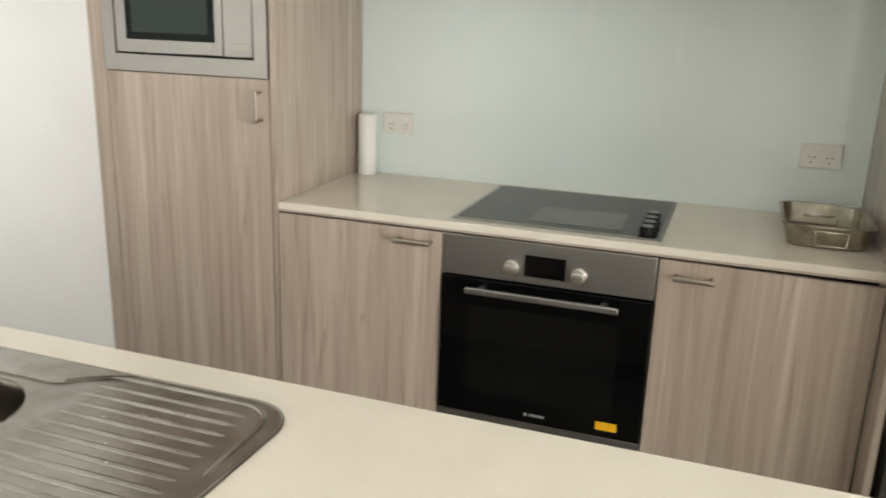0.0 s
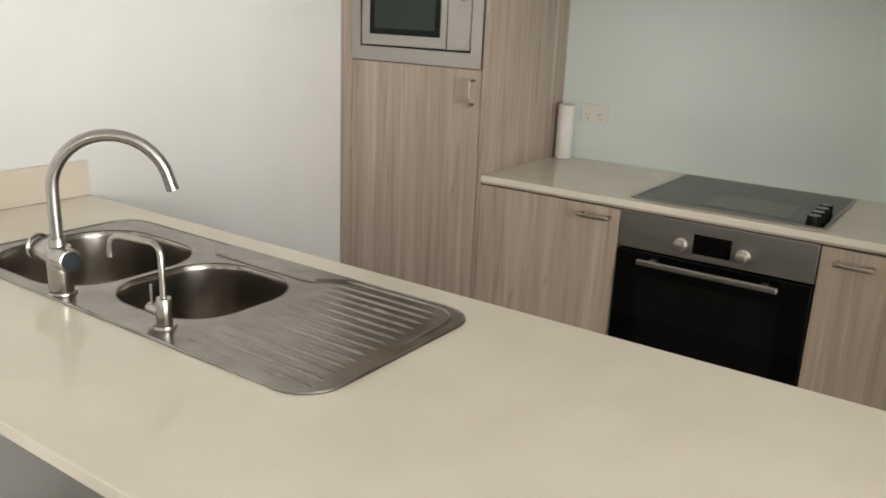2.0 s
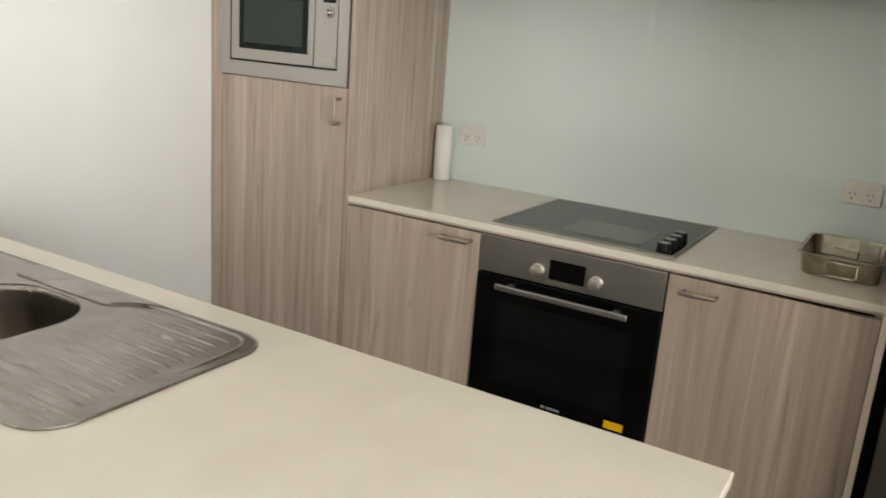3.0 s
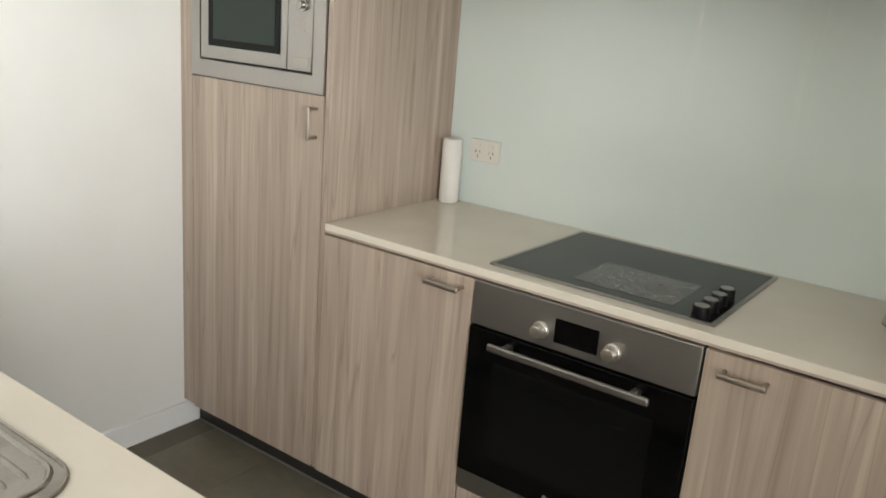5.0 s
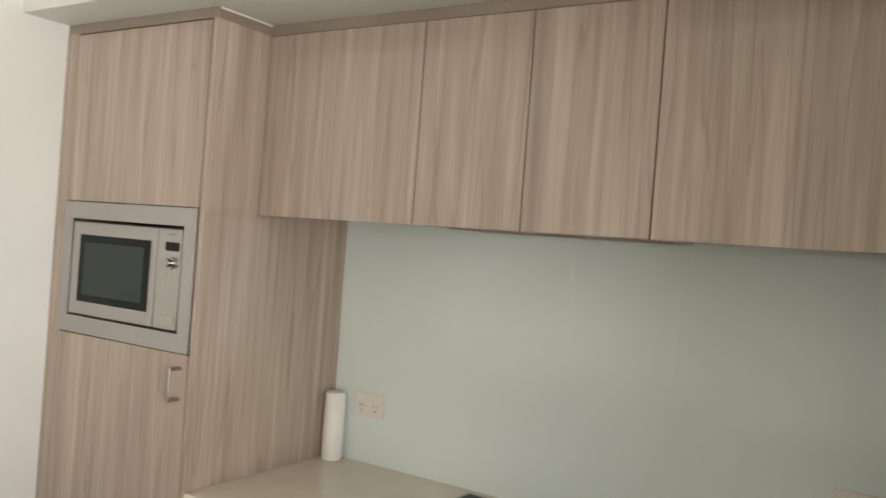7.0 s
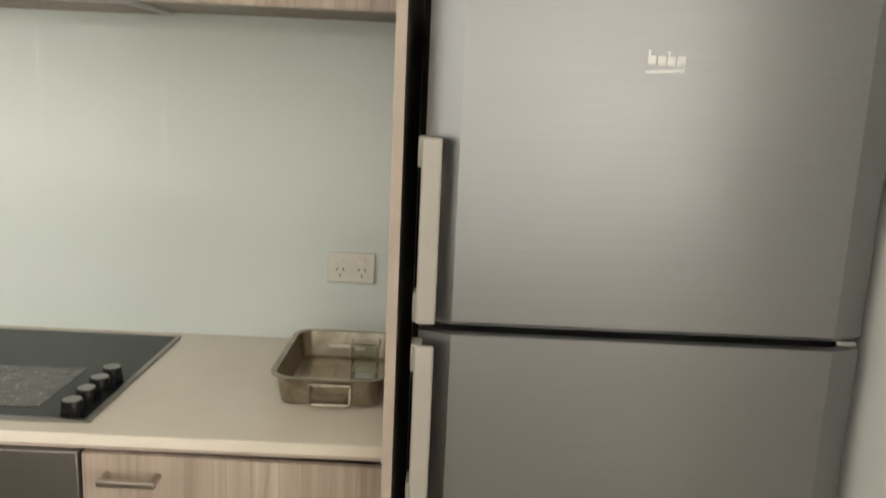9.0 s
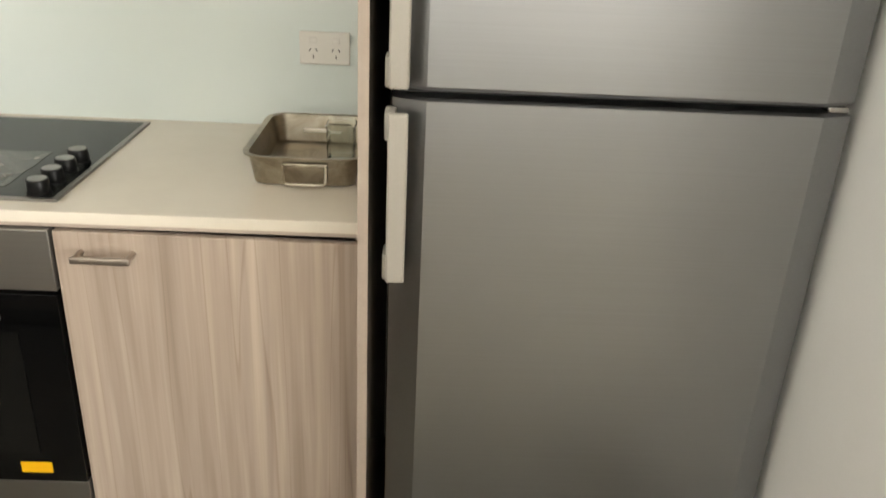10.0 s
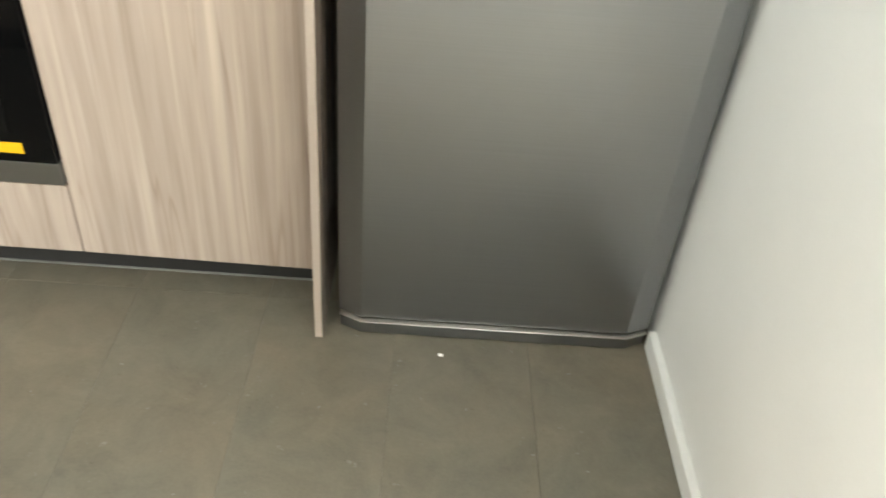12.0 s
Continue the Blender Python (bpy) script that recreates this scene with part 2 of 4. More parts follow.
def floor_tile_material():
    m, n, l, b = mat("taupe_porcelain_floor_tile")
    v = coords(n, l, (1, 1, 1))
    cloud = noise_tex(n, l, v, 7, 6, 0.68, 0.5)
    grain = noise_tex(n, l, v, 160, 3, 0.6)
    speck = noise_tex(n, l, v, 38, 4, 0.7)
    c = mix(n, l, 0.16, ramp(n, l, cloud, [(0.3, (0.112, 0.103, 0.078)), (0.52, (0.150, 0.137, 0.104)), (0.72, (0.188, 0.170, 0.128))]), ramp(n, l, grain, [(0.3, (0.098, 0.087, 0.064)), (0.7, (0.202, 0.184, 0.142))]))
    warm = ramp(n, l, noise_tex(n, l, v, 2.6, 3, 0.6, 0.4), [(0.35, (0.97, 0.985, 0.975)), (0.65, (1.06, 1.0, 0.94))])
    c = mix(n, l, 1.0, c, warm, "MULTIPLY")
    fleck = ramp(n, l, noise_tex(n, l, v, 48, 3, 0.7, 0.6), [(0.24, (0.72, 0.67, 0.58)), (0.31, (1, 1, 1))])
    c = mix(n, l, 1.0, c, fleck, "MULTIPLY")
    scuff = ramp(n, l, speck, [(0.66, (0, 0, 0)), (0.76, (1, 1, 1))])
    dust = n.new("ShaderNodeRGB")
    dust.outputs[0].default_value = (0.22, 0.21, 0.18, 1)
    l.new(mix(n, l, scuff, c, dust.outputs[0]), b.inputs["Base Color"])
    b.inputs["Roughness"].default_value = 0.42
    bump(n, l, b, grain, 0.06, 0.0006)
    return m


TILE = floor_tile_material()

# ---- mesh helpers ----


def base_of(ob):
    p = Vector((0, 0, 0))
    while ob:
        p += ob.location
        ob = ob.parent
    return p


def link(name, bm, material, parent=None, label="", smooth=True, base=None):
    me = bpy.data.meshes.new(name)
    bmesh.ops.recalc_face_normals(bm, faces=bm.faces)
    off = base_of(parent) if parent else Vector(base or (0, 0, 0))
    bmesh.ops.translate(bm, verts=bm.verts, vec=-off)
    if smooth:
        for f in bm.faces:
            f.smooth = not (max(abs(k) for k in f.normal) > 0.9999 and f.calc_area() > 1e-3)
        for e in bm.edges:
            if len(e.link_faces) == 2 and e.calc_face_angle(0) > radians(32):
                e.smooth = False
    bm.to_mesh(me)
    bm.free()
    me.materials.append(material)
    ob = new(name, me)
    if parent:
        ob.parent = parent
    else:
        ob.location = off
    if label:
        ob["label"] = label
    return ob


def part(name, bm, material, parent, label=""):
    return link(name, bm, material, parent, label)


def thing(name, at, label, category, group=""):
    e = new(name)
    e.location = at
    e.empty_display_size = 0.1
    return tagged(e, label, category, group)


def structure(name, bm, material, label, category):
    return tagged(link(name, bm, material, None), label, category, kind="structure")


def bx(bm, x0, x1, y0, y1, z0, z1, bev=0.0, seg=2):
    r = bmesh.ops.create_cube(bm, size=1.0)
    vs = r["verts"]
    for v in vs:
        v.co = Vector(((x0 + x1) / 2 + v.co.x * (x1 - x0), (y0 + y1) / 2 + v.co.y * (y1 - y0), (z0 + z1) / 2 + v.co.z * (z1 - z0)))
    if bev:
        es = list({e for v in vs for e in v.link_edges})
        bmesh.ops.bevel(bm, geom=es, offset=bev, segments=seg, affect="EDGES", profile=0.5)
    return bm


def box(*a, **k):
    return bx(bmesh.new(), *a, **k)


def cyl(bm, p0, p1, r0, r1=None, seg=24, bev=0.0):
    p0, p1 = Vector(p0), Vector(p1)
    d = p1 - p0
    m = Matrix.Translation((p0 + p1) / 2) @ d.to_track_quat("Z", "Y").to_matrix().to_4x4()
    r = bmesh.ops.create_cone(bm, cap_ends=True, segments=seg, radius1=r0, radius2=r0 if r1 is None else r1, depth=d.length, matrix=m)
    if bev:
        rim = [e for e in {e for v in r["verts"] for e in v.link_edges} if any(len(f.verts) > 4 for f in e.link_faces)]
        bmesh.ops.bevel(bm, geom=rim, offset=bev, segments=2, affect="EDGES", profile=0.5)
    return bm


def tube(bm, pts, r, seg=12, closed=False):
    """A round bar along a line of points."""
    pts = [Vector(p) for p in pts]
    n = len(pts)
    rings, up = [], None
    for i, p in enumerate(pts):
        a = pts[(i - 1) % n] if (closed or i) else p
        b = pts[(i + 1) % n] if (closed or i < n - 1) else p
        d = (b - a).normalized()
        if up is None:
            up = d.orthogonal().normalized()
        up = (up - d * up.dot(d)).normalized()
        side = d.cross(up)
        rings.append([bm.verts.new(p + r * (math.cos(2 * math.pi * k / seg) * up + math.sin(2 * math.pi * k / seg) * side)) for k in range(seg)])
    for i in range(n if closed else n - 1):
        a, b = rings[i], rings[(i + 1) % n]
        for k in range(seg):
            bm.faces.new((a[k], a[(k + 1) % seg], b[(k + 1) % seg], b[k]))
    if not closed:
        bm.faces.new(rings[0])
        bm.faces.new(rings[-1])
    return bm


def rrect(x0, x1, y0, y1, r, n=8):
    out = []
    for cx, cy, a0 in ((x1 - r, y1 - r, 0), (x0 + r, y1 - r, 90), (x0 + r, y0 + r, 180), (x1 - r, y0 + r, 270)):
        for k in range(n + 1):
            a = radians(a0 + 90 * k / n)
            out.append((cx + r * math.cos(a), cy + r * math.sin(a)))
    return out


def plate(bm, outer, holes, z0, z1, open_below=False):
    """A flat plate with holes through it."""
    def ring(pts, z):
        return [bm.verts.new((x, y, z)) for x, y in pts]

    def loop_edges(vs):
        return [bm.edges.new((vs[i], vs[(i + 1) % len(vs)])) for i in range(len(vs))]
    tops, lows = [ring(p, z1) for p in (outer, *holes)], [ring(p, z0) for p in (outer, *holes)]
    for group in ((tops,) if open_below else (tops, lows)):
        es = [e for vs in group for e in loop_edges(vs)]
        bmesh.ops.triangle_fill(bm, use_beauty=True, use_dissolve=False, edges=es, normal=(0, 0, 1))
    for t, b in zip(tops, lows):
        for i in range(len(t)):
            j = (i + 1) % len(t)
            bm.faces.new((t[i], t[j], b[j], b[i]))
    return bm


def ease_edges(bm, r=0.002):
    """Rounds the long outer edges of a slab."""
    top = max(v.co.z for v in bm.verts)
    es = [e for e in bm.edges if len(e.link_faces) == 2 and all(abs(v.co.z - top) < 1e-5 for v in e.verts) and e.calc_face_angle(0) > 1.0 and e.calc_length() > 0.2]
    bmesh.ops.bevel(bm, geom=es, offset=r, segments=2, affect="EDGES", profile=0.5)
    return bm


def prism(bm, outline, z0, z1):
    a = [bm.verts.new((x, y, z0)) for x, y in outline]
    b = [bm.verts.new((x, y, z1)) for x, y in outline]
    bm.faces.new(a)
    bm.faces.new(b)
    for i in range(len(a)):
        j = (i + 1) % len(a)
        bm.faces.new((a[i], a[j], b[j], b[i]))
    return bm


def frame_xz(bm, x0, x1, z0, z1, w, y0, y1, wb=None):
    """A rectangular ring in an upright plane: two stiles, two rails between them."""
    wb = w if wb is None else wb
    bx(bm, x0, x0 + w, y0, y1, z0, z1)
    bx(bm, x1 - w, x1, y0, y1, z0, z1)
    bx(bm, x0 + w, x1 - w, y0, y1, z0, z0 + wb)
    bx(bm, x0 + w, x1 - w, y0, y1, z1 - wb, z1)
    return bm


# ---- plan ----
WX, EX = -0.665, 2.447          # west wall, east wall of the kitchen
FRONT = -0.606                  # faces of the doors under the counter
CT = 0.90                       # counter height
CEIL_Z, SOFFIT = 2.70, 2.195
ROOM_S, ROOM_E = -7.0, 5.2      # living room's south and east walls
NIB = -1.64                     # end of the wall beside the fridge

structure("wall_west", box(WX - 0.12, WX, ROOM_S - 0.2, 0.12, 0, CEIL_Z), WALL, "white painted plaster wall beside the tall cabinet", "wall")
structure("wall_north", box(WX, EX, 0, 0.12, 0, CEIL_Z), WALL, "white painted wall behind the glass splashback", "wall")
structure("wall_east", box(EX, EX + 0.12, NIB, 0.12, 0, CEIL_Z), WALL, "white painted wall beside the fridge", "wall")
structure("wall_east_return", box(EX + 0.12, ROOM_E + 0.12, NIB, NIB + 0.12, 0, CEIL_Z), WALL, "white painted return wall of the living room", "wall")
structure("ceiling", box(WX - 0.12, ROOM_E + 0.12, ROOM_S - 0.2, 0.12, CEIL_Z, CEIL_Z + 0.1), CEIL, "flat white painted ceiling", "ceiling")
structure("bulkhead", box(WX, EX, -0.752, 0, SOFFIT, CEIL_Z), WALL, "white plaster bulkhead above the overhead cabinets", "bulkhead")

# south wall with a window, east wall with a balcony door
bm = bmesh.new()
bx(bm, WX, 2.2, ROOM_S - 0.12, ROOM_S, 0, CEIL_Z)
bx(bm, 4.2, ROOM_E, ROOM_S - 0.12, ROOM_S, 0, CEIL_Z)
bx(bm, 2.2, 4.2, ROOM_S - 0.12, ROOM_S, 0, 0.6)
bx(bm, 2.2, 4.2, ROOM_S - 0.12, ROOM_S, 2.25, CEIL_Z)
structure("wall_south", bm, WALL, "white wall with a wide window", "wall")
bm = bmesh.new()
bx(bm, ROOM_E, ROOM_E + 0.12, ROOM_S - 0.2, -4.95, 0, CEIL_Z)
bx(bm, ROOM_E, ROOM_E + 0.12, -2.05, NIB, 0, CEIL_Z)
bx(bm, ROOM_E, ROOM_E + 0.12, -4.95, -2.05, 2.25, CEIL_Z)
structure("wall_far_east", bm, WALL, "white wall with a wide balcony door", "wall")
fr = structure("window_1", frame_xz(bmesh.new(), 2.2, 4.2, 0.6, 2.25, 0.05, ROOM_S - 0.09, ROOM_S - 0.04), ALU, "grey aluminium framed sliding window", "window")
part("mullion", box(3.17, 3.23, ROOM_S - 0.085, ROOM_S - 0.045, 0.65, 2.2), ALU, fr)
for c, d in ((2.25, 3.17), (3.23, 4.15)):
    p = part("pane", box(c, d, ROOM_S - 0.068, ROOM_S - 0.062, 0.65, 2.2), PANE, fr, "clear window glass")
    p.visible_shadow = False
bm = bmesh.new()
bx(bm, ROOM_E + 0.04, ROOM_E + 0.09, -4.95, -4.90, 0, 2.25)
bx(bm, ROOM_E + 0.04, ROOM_E + 0.09, -2.10, -2.05, 0, 2.25)
bx(bm, ROOM_E + 0.04, ROOM_E + 0.09, -4.90, -2.10, 2.2, 2.25)
bx(bm, ROOM_E + 0.04, ROOM_E + 0.09, -4.90, -2.10, 0.0, 0.05)
fr = structure("door_1", bm, ALU, "grey aluminium framed sliding balcony door", "door")
part("mullion", box(ROOM_E + 0.045, ROOM_E + 0.085, -3.53, -3.47, 0.05, 2.2), ALU, fr)
for c, d in ((-4.90, -3.53), (-3.47, -2.10)):
    p = part("pane", box(ROOM_E + 0.062, ROOM_E + 0.068, c, d, 0.05, 2.2), PANE, fr, "clear door glass")
    p.visible_shadow = False
tagged(link("ground", box(-60, 60, -70, 60, -0.4, -0.25), PAVING), "grey paved ground outside", "ground", kind="structure")

# skirtings
structure("baseboard_west", box(WX, WX + 0.014, -1.72, -0.546, 0.0, 0.088, bev=0.003), TRIM, "white painted skirting along the wall", "skirting")
structure("baseboard_east", box(EX - 0.019, EX, NIB, -0.70, 0.0, 0.050, bev=0.003), WALL, "white painted skirting beside the fridge", "skirting")

# ---- back run: tall cabinet, base cabinets, worktop ----


def bar_handle(parent, p0, p1, out=0.034, r=0.0055):
    """A flat satin bar on two posts, in front of a door."""
    p0, p1 = Vector(p0), Vector(p1)
    d = (p1 - p0).normalized()
    up = Vector((0, 0, 1)) if abs(d.x) > 0.5 else Vector((1, 0, 0))
    q = Vector((0, -out, 0))
    bm = bmesh.new()
    lo, hi = p0 + q - up * 0.0070, p1 + q + up * 0.0070
    bx(bm, min(lo.x, hi.x), max(lo.x, hi.x), lo.y - 0.005, lo.y + 0.004, min(lo.z, hi.z), max(lo.z, hi.z), 0.0042, 3)
    for p in (p0 + d * 0.007, p1 - d * 0.007):
        cyl(bm, p, p + q, r, seg=12)
    return part("handle", bm, HANDLE, parent, "satin metal bar handle")


def door(parent, x0, x1, z0, z1, y=FRONT, name="door", sag=0.0):
    """A flat door; one that sags hangs lower towards its far edge."""
    bm = box(x0, x1, y, y + 0.018, z0, z1, bev=0.0012, seg=1)
    for v in bm.verts:
        v.co.z -= sag * (v.co.x - x0) / (x1 - x0)
    return part(name, bm, WOOD, parent)


# tall cabinet with the microwave housing
tall = thing("tall_cabinet", (-0.30, -0.3, 0), "tall taupe woodgrain pantry cabinet with microwave niche", "cabinet")
part("side_panel", box(-0.016, 0.0, -0.602, -0.004, 0.092, 2.165), WOOD, tall)
part("side_panel", box(-0.622, -0.606, -0.589, -0.004, 0.10, 2.165), WOOD, tall)
part("filler", box(WX + 0.001, -0.6065, -0.6045, -0.59, 0.10, 2.165), WOOD, tall)
bm = bmesh.new()
bx(bm, -0.606, -0.016, -0.586, -0.02, 0.10, 0.116)
bx(bm, -0.606, -0.016, -0.586, -0.02, 1.262, 1.278)
bx(bm, -0.606, -0.016, -0.586, -0.02, 1.640, 1.656)
bx(bm, -0.606, -0.016, -0.02, -0.004, 0.10, 2.165)
part("carcass", bm, CARCASS, tall)
part("cornice", box(WX + 0.001, 0.003, -0.603, -0.004, 2.165, SOFFIT - 0.001), STRIP, tall, "woodgrain scribe strip under the bulkhead")
low = door(tall, -0.604, -0.0205, 0.092, 1.2630)
bar_handle(low, (-0.046, FRONT, 1.137), (-0.046, FRONT, 1.233))
door(tall, -0.604, -0.0205, 1.659, 2.161)
part("kickboard", box(WX + 0.015, -0.0, -0.546, -0.53, 0.0, 0.10), KICK, tall, "black kickboard")

structure("trim_caulk", box(0.0035, 0.0095, -0.600, -0.410, SOFFIT - 0.007, SOFFIT - 0.0012, bev=0.002), CEIL, "white caulk bead under the bulkhead", "caulk")

# microwave
mw = thing("microwave", (-0.31, -0.4, 1.278), "built-in stainless steel microwave with dark window", "microwave")
part("trim_frame", frame_xz(bmesh.new(), -0.604, -0.0195, 1.2665, 1.6565, 0.044, -0.611, -0.588, 0.05), STEEL, mw, "wide brushed steel trim frame")
part("body", box(-0.560, -0.060, -0.585, -0.10, 1.279, 1.60), BLACK, mw)
part("front_door", box(-0.553, -0.166, -0.6130, -0.586, 1.323, 1.597, bev=0.003), STEEL, mw, "brushed steel door")
panel = part("control_panel", box(-0.164, -0.066, -0.6130, -0.586, 1.323, 1.597, bev=0.003), STEEL, mw, "brushed steel control panel")
win = part("window", box(-0.512, -0.194, -0.6155, -0.6135, 1.362, 1.560), MW_WINDOW, mw, "black glass window")
part("window_mesh", box(-0.488, -0.214, -0.6170, -0.6158, 1.384, 1.538), MW_MESH, win, "greenish see-through mesh")
part("display", box(-0.128, -0.066 - 0.01, -0.6152, -0.6132, 1.537, 1.561), BLACK_GLASS, panel, "black display")
k = bmesh.new()
cyl(k, (-0.102, -0.6130, 1.505), (-0.102, -0.6190, 1.505), 0.0165, seg=24, bev=0.001)
cyl(k, (-0.102, -0.6190, 1.505), (-0.102, -0.6330, 1.505), 0.012, 0.011, seg=24, bev=0.002)
part("dial", k, CHROME, panel, "round satin dial")
for i in range(3):
    for j in range(3):
        part("key", box(-0.133 + j * 0.023, -0.119 + j * 0.023, -0.6146, -0.6132, 1.470 - i * 0.018, 1.476 - i * 0.018), PALE_METAL, panel)
bm = bmesh.new()
bx(bm, -0.136, -0.076, -0.6155, -0.6132, 1.338, 1.362, 0.001, 1)
part("release_button", bm, PALE_METAL, panel, "rectangular door release button")
part("badge", box(-0.122, -0.086, -0.6140, -0.6132, 1.580, 1.584), GREY_PRINT, panel)


def base_cabinet(x0, x1, handle, sag=0.0, label=""):
    c = thing("base_cabinet", ((x0 + x1) / 2, -0.3, 0), label, "cabinet", "base cabinets under the back worktop")
    bm = bmesh.new()
    bx(bm, x0 + 0.001, x0 + 0.017, -0.586, -0.02, 0.10, 0.868)
    bx(bm, x1 - 0.017, x1 - 0.001, -0.586, -0.02, 0.10, 0.868)
    bx(bm, x0 + 0.017, x1 - 0.017, -0.586, -0.02, 0.10, 0.116)
    bx(bm, x0 + 0.017, x1 - 0.017, -0.036, -0.02, 0.116, 0.868)
    part("carcass", bm, CARCASS, c)
    d = door(c, x0 + 0.002, x1 - 0.002, 0.09, 0.8665, sag=sag)
    bar_handle(d, (handle[0], FRONT, handle[2]), (handle[1], FRONT, handle[2]))
    part("kickboard", box(x0, x1, -0.546, -0.53, 0.0, 0.10), KICK, c, "black kickboard")
    return c


base_cabinet(0.001, 0.539, (0.398, 0.510, 0.835), 0, "taupe woodgrain base cabinet beside the oven")
base_cabinet(1.139, 1.677, (1.180, 1.283, 0.828), 0.006, "taupe woodgrain base cabinet beside the fridge panel")

# oven housing with its drawer
oh = thing("drawer_cabinet", (0.839, -0.3, 0), "low taupe woodgrain drawer under the oven", "cabinet", "base cabinets under the back worktop")
part("carcass", box(0.540, 1.138, -0.586, -0.02, 0.10, 0.262), CARCASS, oh)
dr = door(oh, 0.5415, 1.1365, 0.09, 0.269, name="drawer_front")
bar_handle(dr, (0.795, FRONT, 0.236), (0.900, FRONT, 0.236))
part("kickboard", box(0.539, 1.139, -0.546, -0.53, 0.0, 0.10), KICK, oh, "black kickboard")

# oven
ov = thing("oven", (0.839, -0.3, 0.274), "built-in oven with steel panel and black glass door", "oven")
part("body", box(0.545, 1.133, -0.588, -0.06, 0.275, 0.868), BLACK, ov)
fascia = part("control_panel", box(0.5415, 1.1365, -0.612, -0.588, 0.7515, 0.869, bev=0.002), STEEL_H, ov, "brushed steel control panel")
od = part("oven_door", box(0.5415, 1.1365, -0.616, -0.590, 0.331, 0.746, bev=0.002), BLACK_GLASS, ov, "black glass drop-down door")
part("window", box(0.622, 1.056, -0.6185, -0.6165, 0.400, 0.668), OVEN_WINDOW, od)
part("lower_strip", box(0.5415, 1.1365, -0.612, -0.588, 0.2745, 0.328, bev=0.002), STEEL_H, ov, "brushed steel strip")
bm = bmesh.new()
bx(bm, 0.625, 1.053, -0.663, -0.651, 0.713, 0.733, 0.005, 3)
for x in (0.668, 1.010):
    bx(bm, x - 0.009, x + 0.009, -0.652, -0.6165, 0.716, 0.730, 0.002)
part("handle", bm, STEEL_H, od, "long flat steel bar handle")
for x in (0.745, 0.934):
    bm = bmesh.new()
    cyl(bm, (x, -0.612, 0.793), (x, -0.617, 0.793), 0.0215, seg=32, bev=0.001)
    cyl(bm, (x, -0.617, 0.793), (x, -0.642, 0.793), 0.0180, 0.0165, seg=32, bev=0.002)
    part("knob", bm, BRIGHT, fascia, "round bright metal knob")
part("display", box(0.783, 0.897, -0.6142, -0.6122, 0.773, 0.834), BLACK_GLASS, fascia, "black clock display")
part("sticker", box(1.014, 1.074, -0.6175, -0.6163, 0.353, 0.378), YELLOW, od, "yellow rectangular sticker")
bm = bmesh.new()
cyl(bm, (0.812, -0.6162, 0.357), (0.812, -0.6172, 0.357), 0.006, seg=16)
bx(bm, 0.824, 0.868, -0.6172, -0.6162, 0.353, 0.361)
part("badge", bm, GREY_PRINT, od, "small grey maker's mark")

# worktop with its shadow rail
wt = thing("worktop", (0.84, -0.3, 0.88), "cream engineered stone worktop along the splashback", "worktop")
part("slab", ease_edges(plate(bmesh.new(), [(0.001, -0.602), (1.677, -0.602), (1.677, -0.006), (0.001, -0.006)], [[(0.565, -0.54), (1.12, -0.54), (1.12, -0.07), (0.565, -0.07)]], 0.879, CT)), STONE, wt)
part("shadow_rail", box(0.001, 1.677, -0.5995, -0.576, 0.8715, 0.879), EDGE, wt, "recessed rail below the slab")

# hob
hb = thing("hob", (0.842, -0.3, CT), "charcoal ceramic glass hob with steel rim on worktop", "hob")
bm = bmesh.new()
hx0, hx1, hy0, hy1 = 0.549, 1.136, -0.560, -0.044
plate(bm, [(hx0, hy0), (hx1, hy0), (hx1, hy1), (hx0, hy1)], [[(hx0 + 0.010, hy0 + 0.010), (hx1 - 0.010, hy0 + 0.010), (hx1 - 0.010, hy1 - 0.010), (hx0 + 0.010, hy1 - 0.010)]], CT + 0.0005, CT + 0.0055)
part("rim", bm, STEEL_H, hb, "thin steel rim")
part("glass_top", box(hx0 + 0.010, hx1 - 0.010, hy0 + 0.010, hy1 - 0.010, CT - 0.04, CT + 0.0050), HOB_GLASS, hb)
torn = random.Random(9)
ring = [(0.760 + 0.260 * k / 9, -0.505) for k in range(9)] + [(1.020, -0.505 + 0.209 * k / 7) for k in range(7)]
ring += [(1.020 - 0.260 * k / 9, -0.296) for k in range(9)] + [(0.760, -0.296 - 0.209 * k / 7) for k in range(7)]
ring = [(x + torn.uniform(-0.004, 0.004), y + torn.uniform(-0.004, 0.004)) for x, y in ring]
bm = bmesh.new()
prism(bm, ring, CT + 0.0052, CT + 0.0058)
part("film", bm, HOB_FILM, hb, "smeared greyish patch on the glass")
for i in range(4):
    y = -0.530 + i * 0.0595
    bm = bmesh.new()
    cyl(bm, (1.094, y, CT + 0.005), (1.094, y, CT + 0.009), 0.0215, seg=28)
    cyl(bm, (1.094, y, CT + 0.009), (1.094, y, CT + 0.033), 0.0200, 0.0190, seg=28, bev=0.0015)
    kn = part("knob", bm, KNOB_BLACK, hb, "black knob with a painted sheen on top")
    # thin pale disc: the top's reflection, put into its colour
    bm = bmesh.new()
    cyl(bm, (1.094, y, CT + 0.033), (1.094, y, CT + 0.0342), 0.0165, seg=28)
    part("cap", bm, KNOB_SHEEN, kn)

# splashback
structure("splashback", box(0.001, 1.677, -0.006, -0.0005, 0.8995, 1.664), SPLASH, "pale green glass splashback above the worktop", "splashback")

# tall panel beside the fridge
ep = thing("end_panel", (1.686, -0.4, 0), "tall woodgrain end panel between worktop and fridge", "panel")
